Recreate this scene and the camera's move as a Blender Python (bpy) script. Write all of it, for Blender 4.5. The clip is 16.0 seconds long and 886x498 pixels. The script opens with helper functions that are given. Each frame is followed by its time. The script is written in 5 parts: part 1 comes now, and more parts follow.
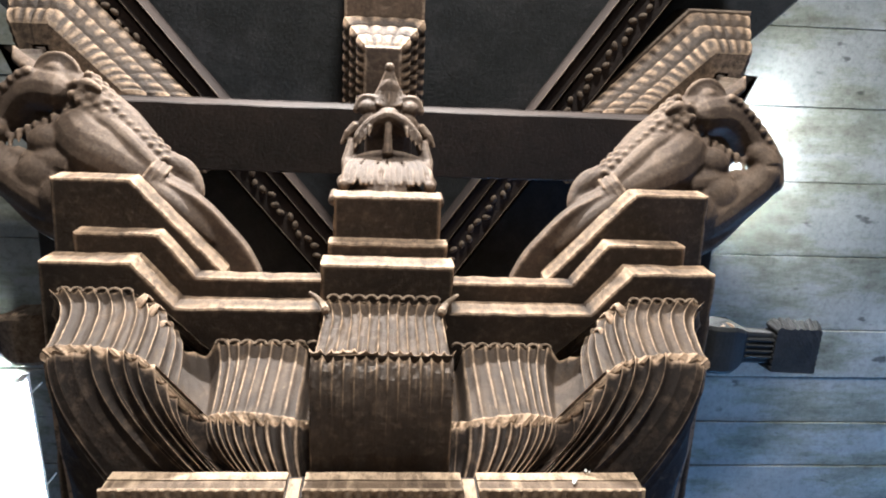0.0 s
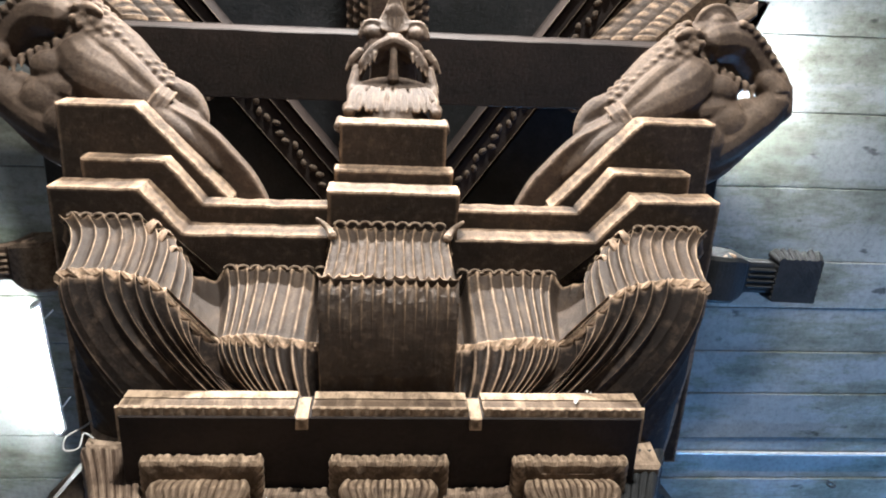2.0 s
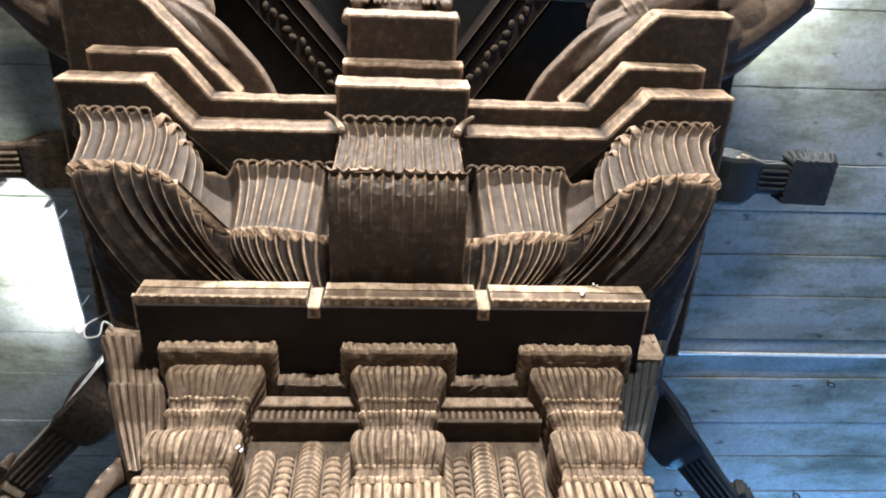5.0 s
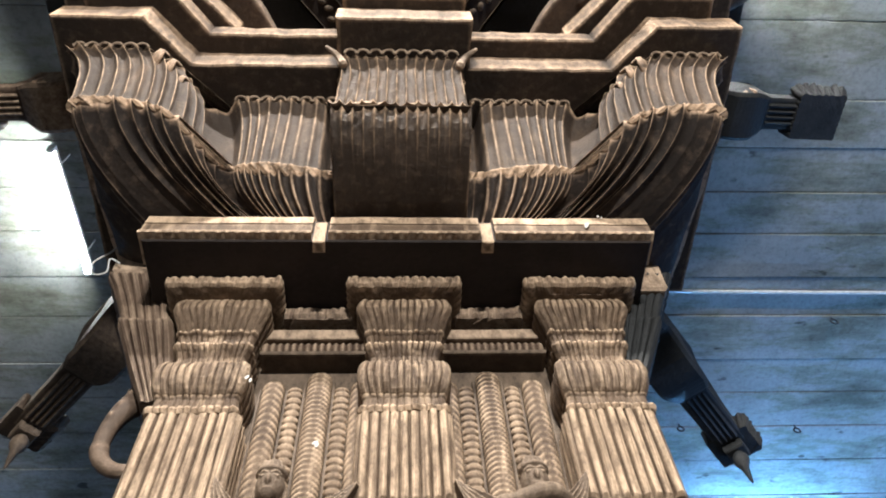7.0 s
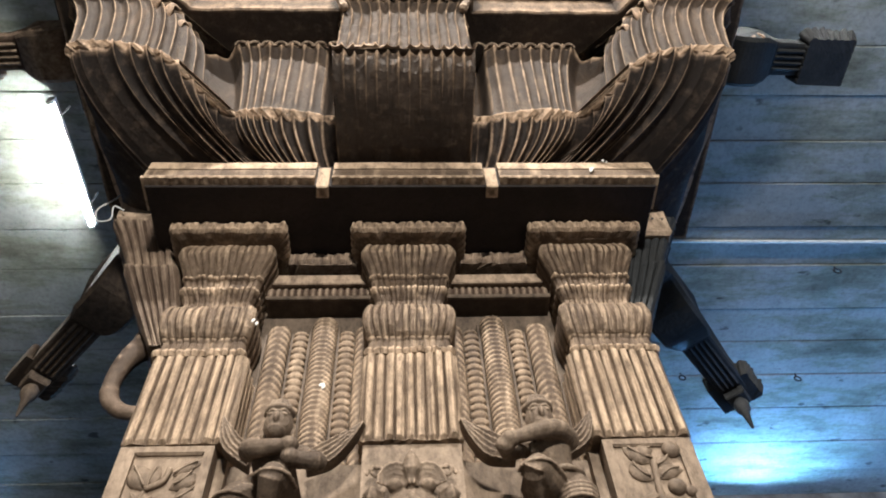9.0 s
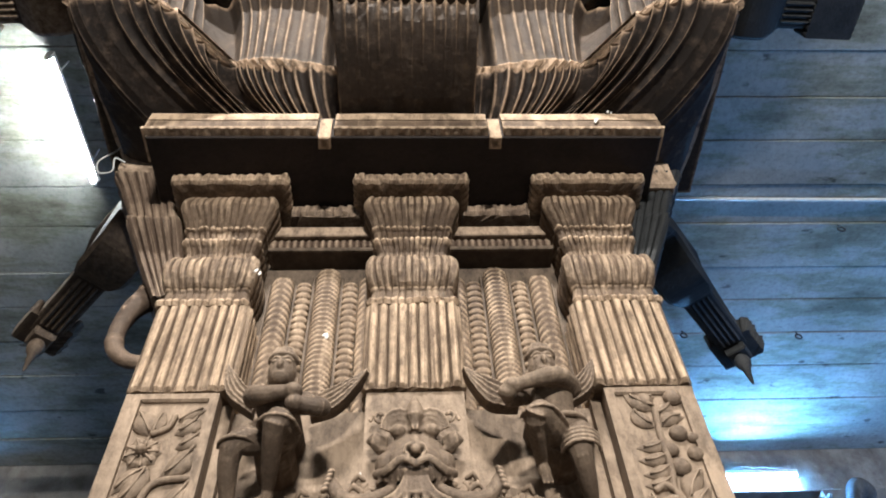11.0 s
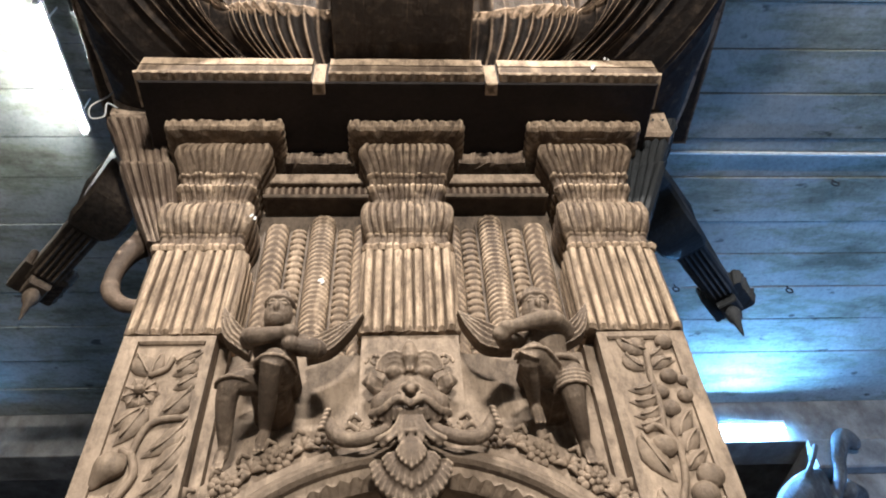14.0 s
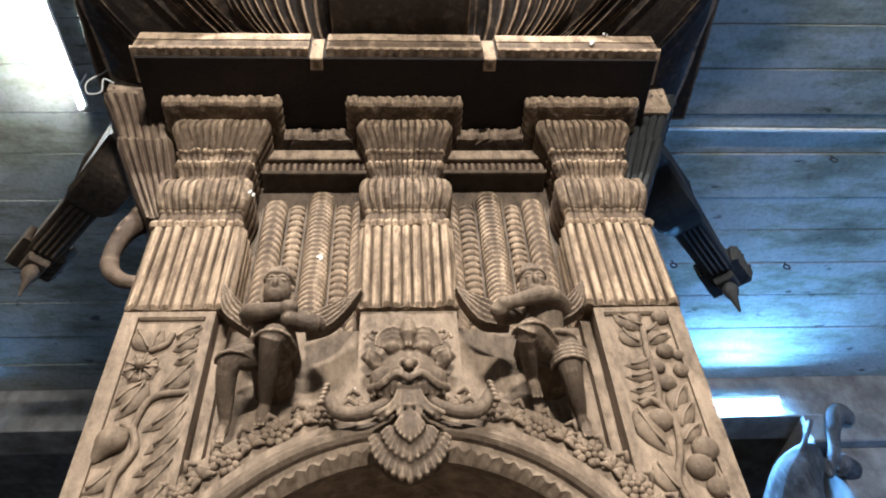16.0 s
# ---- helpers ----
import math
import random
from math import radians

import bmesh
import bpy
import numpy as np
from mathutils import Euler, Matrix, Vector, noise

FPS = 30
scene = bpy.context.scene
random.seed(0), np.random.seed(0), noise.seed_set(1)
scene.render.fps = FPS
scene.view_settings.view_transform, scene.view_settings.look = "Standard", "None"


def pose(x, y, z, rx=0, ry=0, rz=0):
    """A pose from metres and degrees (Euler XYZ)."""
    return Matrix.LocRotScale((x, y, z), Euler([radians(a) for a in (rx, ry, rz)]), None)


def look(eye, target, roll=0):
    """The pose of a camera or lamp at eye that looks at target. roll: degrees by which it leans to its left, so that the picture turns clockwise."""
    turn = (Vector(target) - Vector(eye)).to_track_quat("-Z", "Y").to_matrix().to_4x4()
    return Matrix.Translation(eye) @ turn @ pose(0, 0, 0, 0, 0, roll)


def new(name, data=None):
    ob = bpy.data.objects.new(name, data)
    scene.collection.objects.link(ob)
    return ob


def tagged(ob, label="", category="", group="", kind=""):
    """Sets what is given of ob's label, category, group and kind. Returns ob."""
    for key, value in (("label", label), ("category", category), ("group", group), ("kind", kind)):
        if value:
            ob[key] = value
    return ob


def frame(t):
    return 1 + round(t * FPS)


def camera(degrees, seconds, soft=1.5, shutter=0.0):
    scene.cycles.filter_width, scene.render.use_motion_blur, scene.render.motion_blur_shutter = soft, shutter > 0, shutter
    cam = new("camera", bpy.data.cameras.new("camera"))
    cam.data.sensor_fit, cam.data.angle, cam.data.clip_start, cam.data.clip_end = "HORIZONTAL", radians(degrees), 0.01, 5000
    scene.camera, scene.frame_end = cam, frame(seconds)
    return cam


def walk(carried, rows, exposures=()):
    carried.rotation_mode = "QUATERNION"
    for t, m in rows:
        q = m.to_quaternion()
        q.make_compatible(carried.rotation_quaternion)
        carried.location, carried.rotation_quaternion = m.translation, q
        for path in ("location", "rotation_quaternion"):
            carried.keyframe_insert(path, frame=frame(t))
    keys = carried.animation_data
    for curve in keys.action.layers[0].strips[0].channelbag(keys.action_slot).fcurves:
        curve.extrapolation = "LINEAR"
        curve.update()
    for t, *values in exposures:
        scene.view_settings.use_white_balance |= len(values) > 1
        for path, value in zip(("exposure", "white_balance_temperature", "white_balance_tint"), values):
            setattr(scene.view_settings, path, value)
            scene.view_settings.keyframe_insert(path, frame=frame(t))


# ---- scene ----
cam = camera(60.5, 16.0, soft=1.9)
PATH = [
    (0, (-0.008, 0.141, 1.444), (0.141, 0.663, 3.369), -14.0),
    (0.5, (-0.01, 0.153, 1.438), (0.138, 0.693, 3.358), -13.5),
    (1, (-0.011, 0.157, 1.431), (0.138, 0.767, 3.33), -11.8),
    (1.5, (-0.014, 0.158, 1.417), (0.132, 0.803, 3.304), -10.8),
    (2, (-0.019, 0.164, 1.412), (0.125, 0.851, 3.285), -9.9),
    (2.5, (-0.016, 0.178, 1.406), (0.125, 0.907, 3.263), -9.0),
    (3, (-0.017, 0.182, 1.401), (0.119, 0.951, 3.242), -8.1),
    (3.5, (-0.013, 0.188, 1.397), (0.118, 0.996, 3.222), -7.2),
    (6, (-0.013, 0.228, 1.365), (0.102, 1.199, 3.11), -5.2),
    (6.5, (-0.013, 0.239, 1.36), (0.099, 1.242, 3.086), -5.0),
    (7, (-0.01, 0.248, 1.357), (0.099, 1.281, 3.066), -5.0),
    (7.5, (-0.011, 0.254, 1.35), (0.094, 1.316, 3.042), -4.8),
    (8, (-0.014, 0.263, 1.347), (0.091, 1.35, 3.023), -4.9),
    (8.5, (-0.015, 0.271, 1.346), (0.089, 1.382, 3.007), -4.7),
    (9, (-0.014, 0.279, 1.34), (0.087, 1.412, 2.985), -4.5),
    (11.5, (-0.015, 0.312, 1.321), (0.078, 1.549, 2.89), -3.8),
    (12, (-0.014, 0.312, 1.313), (0.083, 1.569, 2.866), -3.9),
    (12.5, (-0.016, 0.31, 1.312), (0.083, 1.581, 2.854), -3.9),
    (13, (-0.018, 0.313, 1.31), (0.085, 1.595, 2.842), -3.9),
    (13.5, (-0.02, 0.32, 1.307), (0.088, 1.614, 2.829), -3.9),
    (14, (-0.018, 0.329, 1.305), (0.09, 1.635, 2.816), -3.9),
    (14.5, (-0.017, 0.33, 1.304), (0.093, 1.649, 2.804), -3.9),
    (15, (-0.017, 0.332, 1.302), (0.093, 1.664, 2.79), -3.9),
    (15.5, (-0.017, 0.326, 1.301), (0.095, 1.667, 2.78), -3.9),
    (16, (-0.018, 0.324, 1.299), (0.094, 1.676, 2.768), -3.9),
]
EXPOSURES = [(0.0, 0.28, 5400, 10), (3.5, 0.32, 5400, 10), (6.5, 0.1, 5450, 10), (9.0, -0.25, 5550, 10), (12.0, -0.04, 5500, 10), (16.0, -0.1, 5500, 10)]
walk(cam, [(t, look(eye, target, roll)) for t, eye, target, roll in PATH], EXPOSURES)

# ---- world, lights, exposure ----
world = bpy.data.worlds.new("world")
scene.world = world
world.use_nodes = True
wn = world.node_tree.nodes
wn["Background"].inputs[0].default_value = (0.55, 0.7, 1.0, 1)
wn["Background"].inputs[1].default_value = 0.012
scene.view_settings.exposure = 0.0


def area_lamp(name, eye, target, size_x, size_y, watts, color):
    data = bpy.data.lights.new(name, "AREA")
    data.shape, data.size, data.size_y = "RECTANGLE", size_x, size_y
    data.energy, data.color = watts, color
    ob = new(name, data)
    ob.matrix_world = look(eye, target)
    return ob


# the hall's warm tube on the opposite row of pillars, behind the viewer
area_lamp("hall_tube_lamp", (0.7, -10.6, 4.2), (0.0, 1.8, 3.8), 1.2, 0.12, 3100, (1.0, 0.87, 0.68))
# a second warm tube high under the hall ceiling
area_lamp("ceiling_tube_lamp", (-0.2, -1.6, 6.5), (0.0, 1.8, 2.8), 1.2, 0.1, 350, (1.0, 0.87, 0.69)).data.spread = math.radians(130)
# weak blue fill added behind the viewer to lift the dark parts
area_lamp("front_fill_lamp", (0.0, -11.6, 2.2), (0.0, 1.8, 3.6), 5.0, 3.0, 32, (0.5, 0.7, 1.0))
# unseen blue panel aimed up, added to brighten the ceiling on the right
area_lamp("blue_fill_lamp", (7.4, 5.4, 3.6), (6.0, 5.4, 7.3), 3.0, 4.0, 225, (0.26, 0.53, 1.0))


# ---- materials ----
def node_material(name):
    m = bpy.data.materials.new(name)
    m.use_nodes = True
    return m, m.node_tree.nodes, m.node_tree.links, m.node_tree.nodes["Principled BSDF"]


def ramp(n, stops):
    r = n.new("ShaderNodeValToRGB")
    while len(r.color_ramp.elements) < len(stops):
        r.color_ramp.elements.new(0.5)
    for e, (p, c) in zip(r.color_ramp.elements, stops):
        e.position, e.color = p, (*c, 1)
    return r


def noise_node(n, l, scale, detail, stretch, rough=0.6):
    co = n.new("ShaderNodeTexCoord")
    mp = n.new("ShaderNodeMapping")
    mp.inputs["Scale"].default_value = stretch
    no = n.new("ShaderNodeTexNoise")
    no.inputs["Scale"].default_value, no.inputs["Detail"].default_value = scale, detail
    no.inputs["Roughness"].default_value = rough
    l.new(co.outputs["Object"], mp.inputs["Vector"])
    l.new(mp.outputs["Vector"], no.inputs["Vector"])
    return no


def mixed(n, l, fac, a, b, mode="MIX"):
    x = n.new("ShaderNodeMix")
    x.data_type, x.blend_type = "RGBA", mode
    for src, i in ((fac, 0), (a, 6), (b, 7)):
        if isinstance(src, (int, float)):
            x.inputs[i].default_value = src
        elif isinstance(src, tuple):
            x.inputs[i].default_value = (*src, 1)
        else:
            l.new(src, x.inputs[i])
    return x.outputs[2]


def stone(name, dark, mid, light, wear=0.6, bump=0.6, dust=(0.32, 0.238, 0.166), pointy=True, rough=0.72, grain=60, streaks=0.6):
    """Carved stone: mottled body, downward streaks, pale dust worn on to the ridges, fine pitting."""
    m, n, l, b = node_material(name)
    big = noise_node(n, l, 2.6, 5, (1, 1, 1))
    fine = noise_node(n, l, grain, 6, (1, 1, 1), 0.7)
    streak = noise_node(n, l, 9, 5, (2.6, 2.6, 0.35))
    body = ramp(n, [(0.32, dark), (0.5, mid), (0.7, light)])
    l.new(big.outputs[0], body.inputs[0])
    spots = ramp(n, [(0.3, (0.2, 0.17, 0.15)), (0.42, (0.8, 0.78, 0.76)), (0.55, (1, 1, 1)), (0.75, (1.45, 1.4, 1.32))])
    l.new(fine.outputs[0], spots.inputs[0])
    c = mixed(n, l, 0.65, body.outputs[0], spots.outputs[0], "MULTIPLY")
    stains = noise_node(n, l, 7, 6, (1, 1, 0.7), 0.62)
    tint = ramp(n, [(0.32, (0.68, 0.64, 0.6)), (0.5, (1, 1, 1)), (0.7, (1.2, 1.19, 1.16))])
    l.new(stains.outputs[0], tint.inputs[0])
    c = mixed(n, l, 0.85, c, tint.outputs[0], "MULTIPLY")
    st = ramp(n, [(0.5, (0, 0, 0)), (0.66, (1, 1, 1))])
    l.new(streak.outputs[0], st.inputs[0])
    geo = n.new("ShaderNodeNewGeometry")
    pt = ramp(n, [(0.512, (0, 0, 0)), (0.585, (1, 1, 1) if pointy else (0, 0, 0))])
    l.new(geo.outputs["Pointiness"], pt.inputs[0])
    both = n.new("ShaderNodeMath")
    both.operation = "MULTIPLY_ADD"
    l.new(st.outputs[0], both.inputs[0])
    both.inputs[1].default_value = streaks
    l.new(pt.outputs[0], both.inputs[2])
    # weathering: the dust is rubbed off in patches
    patch = noise_node(n, l, 20, 7, (1.4, 1.4, 0.65), 0.72)
    rubbed = ramp(n, [(0.36, (0.12, 0.12, 0.12)), (0.6, (0.75, 0.75, 0.75))])
    l.new(patch.outputs[0], rubbed.inputs[0])
    broken = n.new("ShaderNodeMath")
    broken.operation = "MULTIPLY"
    l.new(both.outputs[0], broken.inputs[0])
    l.new(rubbed.outputs[0], broken.inputs[1])
    sc = n.new("ShaderNodeMath")
    sc.operation, sc.use_clamp = "MULTIPLY", True
    l.new(broken.outputs[0], sc.inputs[0])
    sc.inputs[1].default_value = wear * 1.7
    c = mixed(n, l, sc.outputs[0], c, dust)
    l.new(c, b.inputs["Base Color"])
    b.inputs["Roughness"].default_value = rough
    b.inputs["Specular IOR Level"].default_value = 0.3
    bp = n.new("ShaderNodeBump")
    bp.inputs["Strength"].default_value, bp.inputs["Distance"].default_value = bump, 0.006
    l.new(fine.outputs[0], bp.inputs["Height"])
    pits = n.new("ShaderNodeBump")
    pits.inputs["Strength"].default_value, pits.inputs["Distance"].default_value = 0.4, 0.012
    l.new(patch.outputs[0], pits.inputs["Height"])
    l.new(pits.outputs[0], bp.inputs["Normal"])
    l.new(bp.outputs[0], b.inputs["Normal"])
    return m


STONE = stone("oiled_brown_stone", (0.0329, 0.0202, 0.0139), (0.0583, 0.0368, 0.0241), (0.095, 0.0634, 0.0418), wear=0.75, streaks=0.2)
PALE = stone("dusty_tan_stone", (0.0437, 0.0269, 0.0161), (0.084, 0.0558, 0.0349), (0.141, 0.0988, 0.0645), wear=0.95, bump=0.8, dust=(0.403, 0.296, 0.198), streaks=0.45)
WALL = stone("dark_hall_stone", (0.072, 0.072, 0.072), (0.126, 0.126, 0.126), (0.198, 0.198, 0.194), wear=0.05)
FLOOR = stone("dark_floor_stone", (0.046, 0.046, 0.046), (0.0748, 0.0776, 0.0808), (0.127, 0.127, 0.127), wear=0.05)
# near black; also paints the shade on right-hand corbels and bracket arms
NEAR_BLACK = stone("near_black_stone", (0.0109, 0.0123, 0.0137), (0.0164, 0.0178, 0.0192), (0.0329, 0.0329, 0.0355), wear=0.03, dust=(0.137, 0.137, 0.137))
# even dark brown; on the ledge core it also paints in the shade
DEEP_BROWN = stone("deep_brown_stone", (0.0125, 0.0085, 0.0072), (0.0185, 0.0122, 0.01), (0.028, 0.0185, 0.0145), wear=0.1, dust=(0.1, 0.07, 0.05), pointy=False, streaks=0.3)
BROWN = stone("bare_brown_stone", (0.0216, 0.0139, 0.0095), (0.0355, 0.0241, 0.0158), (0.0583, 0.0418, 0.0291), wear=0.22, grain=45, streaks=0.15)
POST = stone("dusty_post_stone", (0.0535, 0.0362, 0.0239), (0.0847, 0.0588, 0.0389), (0.131, 0.095, 0.0656), wear=0.4)
FIGURE = stone("carved_figure_stone", (0.0555, 0.0392, 0.0269), (0.0944, 0.0667, 0.0456), (0.147, 0.108, 0.0749), wear=1.0, dust=(0.36, 0.268, 0.186), streaks=0.35, pointy=True, grain=90)

# dark body carries the shade under the drapery; dust stays pale on ridges
DRAPE = stone("shade_brown_stone", (0.0125, 0.0078, 0.0055), (0.0175, 0.011, 0.0077), (0.025, 0.0163, 0.011), wear=1.2, dust=(0.36, 0.25, 0.165), streaks=0.1)
HANG = stone("worn_tan_stone", (0.019, 0.0118, 0.0072), (0.031, 0.0195, 0.0118), (0.05, 0.0322, 0.02), wear=1.1, dust=(0.34, 0.235, 0.15), streaks=0.1)
LION = stone("carved_lion_stone", (0.0406, 0.0263, 0.0178), (0.0711, 0.0477, 0.0325), (0.111, 0.0782, 0.0548), wear=0.9, dust=(0.33, 0.235, 0.16), streaks=0.12, pointy=True, grain=70)


def limewash(name):
    """Old limewash over stone: soft mottling, long damp stains, dark pits and spots."""
    m, n, l, b = node_material(name)
    soft = noise_node(n, l, 1.1, 6, (1, 1, 1), 0.65)
    stain = noise_node(n, l, 1.5, 7, (0.5, 1.6, 1), 0.7)
    fine = noise_node(n, l, 22, 8, (1, 1, 1), 0.75)
    spots = noise_node(n, l, 4.5, 3, (0.8, 1.5, 1), 0.5)
    base = ramp(n, [(0.3, (0.16, 0.168, 0.163)), (0.7, (0.275, 0.283, 0.272))])
    l.new(soft.outputs[0], base.inputs[0])
    st = ramp(n, [(0.36, (0.36, 0.36, 0.25)), (0.46, (0.72, 0.72, 0.6)), (0.53, (1, 1, 1))])
    l.new(stain.outputs[0], st.inputs[0])
    c = mixed(n, l, 0.8, base.outputs[0], st.outputs[0], "MULTIPLY")
    sp = ramp(n, [(0.27, (0.3, 0.3, 0.3)), (0.33, (1, 1, 1))])
    l.new(spots.outputs[0], sp.inputs[0])
    c = mixed(n, l, 0.9, c, sp.outputs[0], "MULTIPLY")
    gr = ramp(n, [(0.3, (0.6, 0.6, 0.6)), (0.5, (1, 1, 1)), (0.75, (1.2, 1.2, 1.2))])
    l.new(fine.outputs[0], gr.inputs[0])
    c = mixed(n, l, 0.8, c, gr.outputs[0], "MULTIPLY")
    l.new(c, b.inputs["Base Color"])
    b.inputs["Roughness"].default_value = 0.95
    b.inputs["Specular IOR Level"].default_value = 0.08
    bp = n.new("ShaderNodeBump")
    bp.inputs["Strength"].default_value, bp.inputs["Distance"].default_value = 0.6, 0.012
    l.new(fine.outputs[0], bp.inputs["Height"])
    l.new(bp.outputs[0], b.inputs["Normal"])
    return m


CEIL = limewash("limewashed_ceiling_stone")


def lamp_material(name, color, power):
    m, n, l, b = node_material(name)
    b.inputs["Emission Color"].default_value = (*color, 1)
    b.inputs["Emission Strength"].default_value = power
    return m


def plain(name, color, rough=0.5, metal=0.0):
    m, n, l, b = node_material(name)
    no = noise_node(n, l, 25, 4, (1, 1, 1))
    r = ramp(n, [(0.3, tuple(0.7 * v for v in color)), (0.7, tuple(min(1, 1.15 * v) for v in color))])
    l.new(no.outputs[0], r.inputs[0])
    l.new(r.outputs[0], b.inputs["Base Color"])
    b.inputs["Roughness"].default_value, b.inputs["Metallic"].default_value = rough, metal
    return m


TUBE_WARM = lamp_material("warm_white_tube", (1.0, 0.95, 0.78), 850)
TUBE_BRIGHT = lamp_material("bright_white_tube", (1.0, 0.93, 0.78), 1200)
TUBE_BLUE = lamp_material("cool_blue_tube", (0.24, 0.56, 1.0), 3200)
TUBE_FAINT = lamp_material("faint_blue_tube", (0.24, 0.56, 1.0), 400)
PAINT = plain("white_enamel", (0.48, 0.48, 0.468), 0.5)
SPLASH = plain("white_lime_splash", (0.48, 0.456, 0.42), 0.9)
LIME = stone("patchy_limewash", (0.00864, 0.00936, 0.0108), (0.0216, 0.023, 0.0259), (0.072, 0.0749, 0.0792), wear=0.5, dust=(0.13, 0.134, 0.138), grain=25)


# ---- mesh tools ----
def part(name, bm, material, parent=None, label="", smooth=False):
    bmesh.ops.recalc_face_normals(bm, faces=bm.faces)
    me = bpy.data.meshes.new(name)
    bm.to_mesh(me)
    bm.free()
    me.materials.append(material)
    if smooth:
        for p in me.polygons:
            p.use_smooth = True
    ob = new(name, me)
    if parent:
        ob.parent = parent
    if label:
        ob["label"] = label
    return ob


def base_of(name, x, y, z, label, category, group="", kind=""):
    e = new(name)
    e.matrix_world = pose(x, y, z)
    return tagged(e, label, category, group, kind)


def skin(bm, loops, caps=True, close=True):
    """Bridges loops of equal length, and closes both ends."""
    vs = [[bm.verts.new(p) for p in lo] for lo in loops]
    k = len(loops[0])
    for a, b in zip(vs, vs[1:]):
        for i in range(k if close else k - 1):
            j = (i + 1) % k
            bm.faces.new((a[i], a[j], b[j], b[i]))
    if caps:
        bm.faces.new(vs[0])
        bm.faces.new(list(reversed(vs[-1])))
    return bm


def prism(bm, plan, z0, z1, bevel=0.0, jag=0.0):
    """An upright slab over a plan polygon, its edges softened and a little uneven."""
    if bevel:
        inner, flat = inset_plan(plan, bevel), inset_plan(plan, bevel + 0.012)
        loops = [[(x, y, z0) for x, y in flat], [(x, y, z0) for x, y in inner], [(x, y, z0 + bevel) for x, y in plan], [(x, y, z0 + bevel + 0.15 * (z1 - z0 - 2 * bevel)) for x, y in plan], [(x, y, z1 - bevel - 0.15 * (z1 - z0 - 2 * bevel)) for x, y in plan], [(x, y, z1 - bevel) for x, y in plan], [(x, y, z1) for x, y in inner], [(x, y, z1) for x, y in flat]]
    else:
        loops = [[(x, y, z) for x, y in plan] for z in (z0, z1)]
    if jag:
        loops = [[(x + jag * noise.noise((x * 9, y * 9, z * 9)), y + jag * noise.noise((x * 9 + 7, y * 9, z * 9)), z) for x, y, z in lo] for lo in loops]
    return skin(bm, loops)


def inset_plan(plan, d):
    """The plan polygon drawn in by d (negative: let out) along its corners."""
    out, k = [], len(plan)
    area = sum(plan[i][0] * plan[(i + 1) % k][1] - plan[(i + 1) % k][0] * plan[i][1] for i in range(k))
    s = 1 if area > 0 else -1
    for i in range(k):
        p, a, b = Vector(plan[i]), Vector(plan[i - 1]), Vector(plan[(i + 1) % k])
        u, v = (p - a).normalized(), (b - p).normalized()
        n1, n2 = Vector((-u.y, u.x)) * s, Vector((-v.y, v.x)) * s
        m = n1 + n2
        m = m / max(0.3, m.dot(n1)) if m.length > 1e-6 else n1
        out.append(tuple(p + m * d))
    return out


def split_plan(plan, step):
    """Adds points along the edges of a plan polygon, no further apart than step."""
    out = []
    for i, p in enumerate(plan):
        q = plan[(i + 1) % len(plan)]
        k = max(1, math.ceil(math.dist(p, q) / step))
        out += [(p[0] + (q[0] - p[0]) * j / k, p[1] + (q[1] - p[1]) * j / k) for j in range(k)]
    return out


def box(bm, x0, x1, y0, y1, z0, z1, bevel=0.006, jag=0.0):
    return prism(bm, [(x0, y0), (x1, y0), (x1, y1), (x0, y1)], z0, z1, bevel, jag)


def flute(u, depth):
    """Scallop profile: 0 at the grooves, depth on the round ridges; u counts flutes."""
    return depth * abs(math.sin(math.pi * u)) ** 0.6


def fluted_block(bm, cx, levels, yback, n_front, n_side, depth, per=8, worn=1.7, twist=0.0):
    """A block with ribbed front and sides. levels: z, half width, front y, rib depth factor."""
    loops = []
    for z, hw, yf, k in levels:
        tw = twist * (z - levels[0][0]) / (levels[-1][0] - levels[0][0])
        lo = [(cx - hw, yback, z)]
        ns = n_side * per
        for i in range(1, ns):
            v = i / ns
            lo.append((cx - hw - flute(v * n_side, depth * k), yback + (yf - yback) * v, z))
        nf = n_front * per
        for i in range(nf + 1):
            u = i / nf
            chip = worn * depth * 0.35 * (noise.noise((cx * 7 + u * n_front * 0.9, z * 26, 1)) + 0.6 * noise.noise((cx * 3 + u * 40, z * 60, 4)))
            lo.append((cx - hw + 2 * hw * u, yf - flute(u * n_front + tw, depth * k) * (1 + 0.5 * worn * noise.noise((cx * 5 + math.floor(u * n_front * 0.999) * 1.7, z * 8, 2))) + chip, z + 0.004 * worn * noise.noise((cx * 7 + u * 9, z * 30, 1))))
        for i in range(1, ns):
            v = 1 - i / ns
            lo.append((cx + hw + flute(v * n_side, depth * k), yback + (yf - yback) * v, z))
        lo.append((cx + hw, yback, z))
        loops.append(lo)
    return skin(bm, loops)


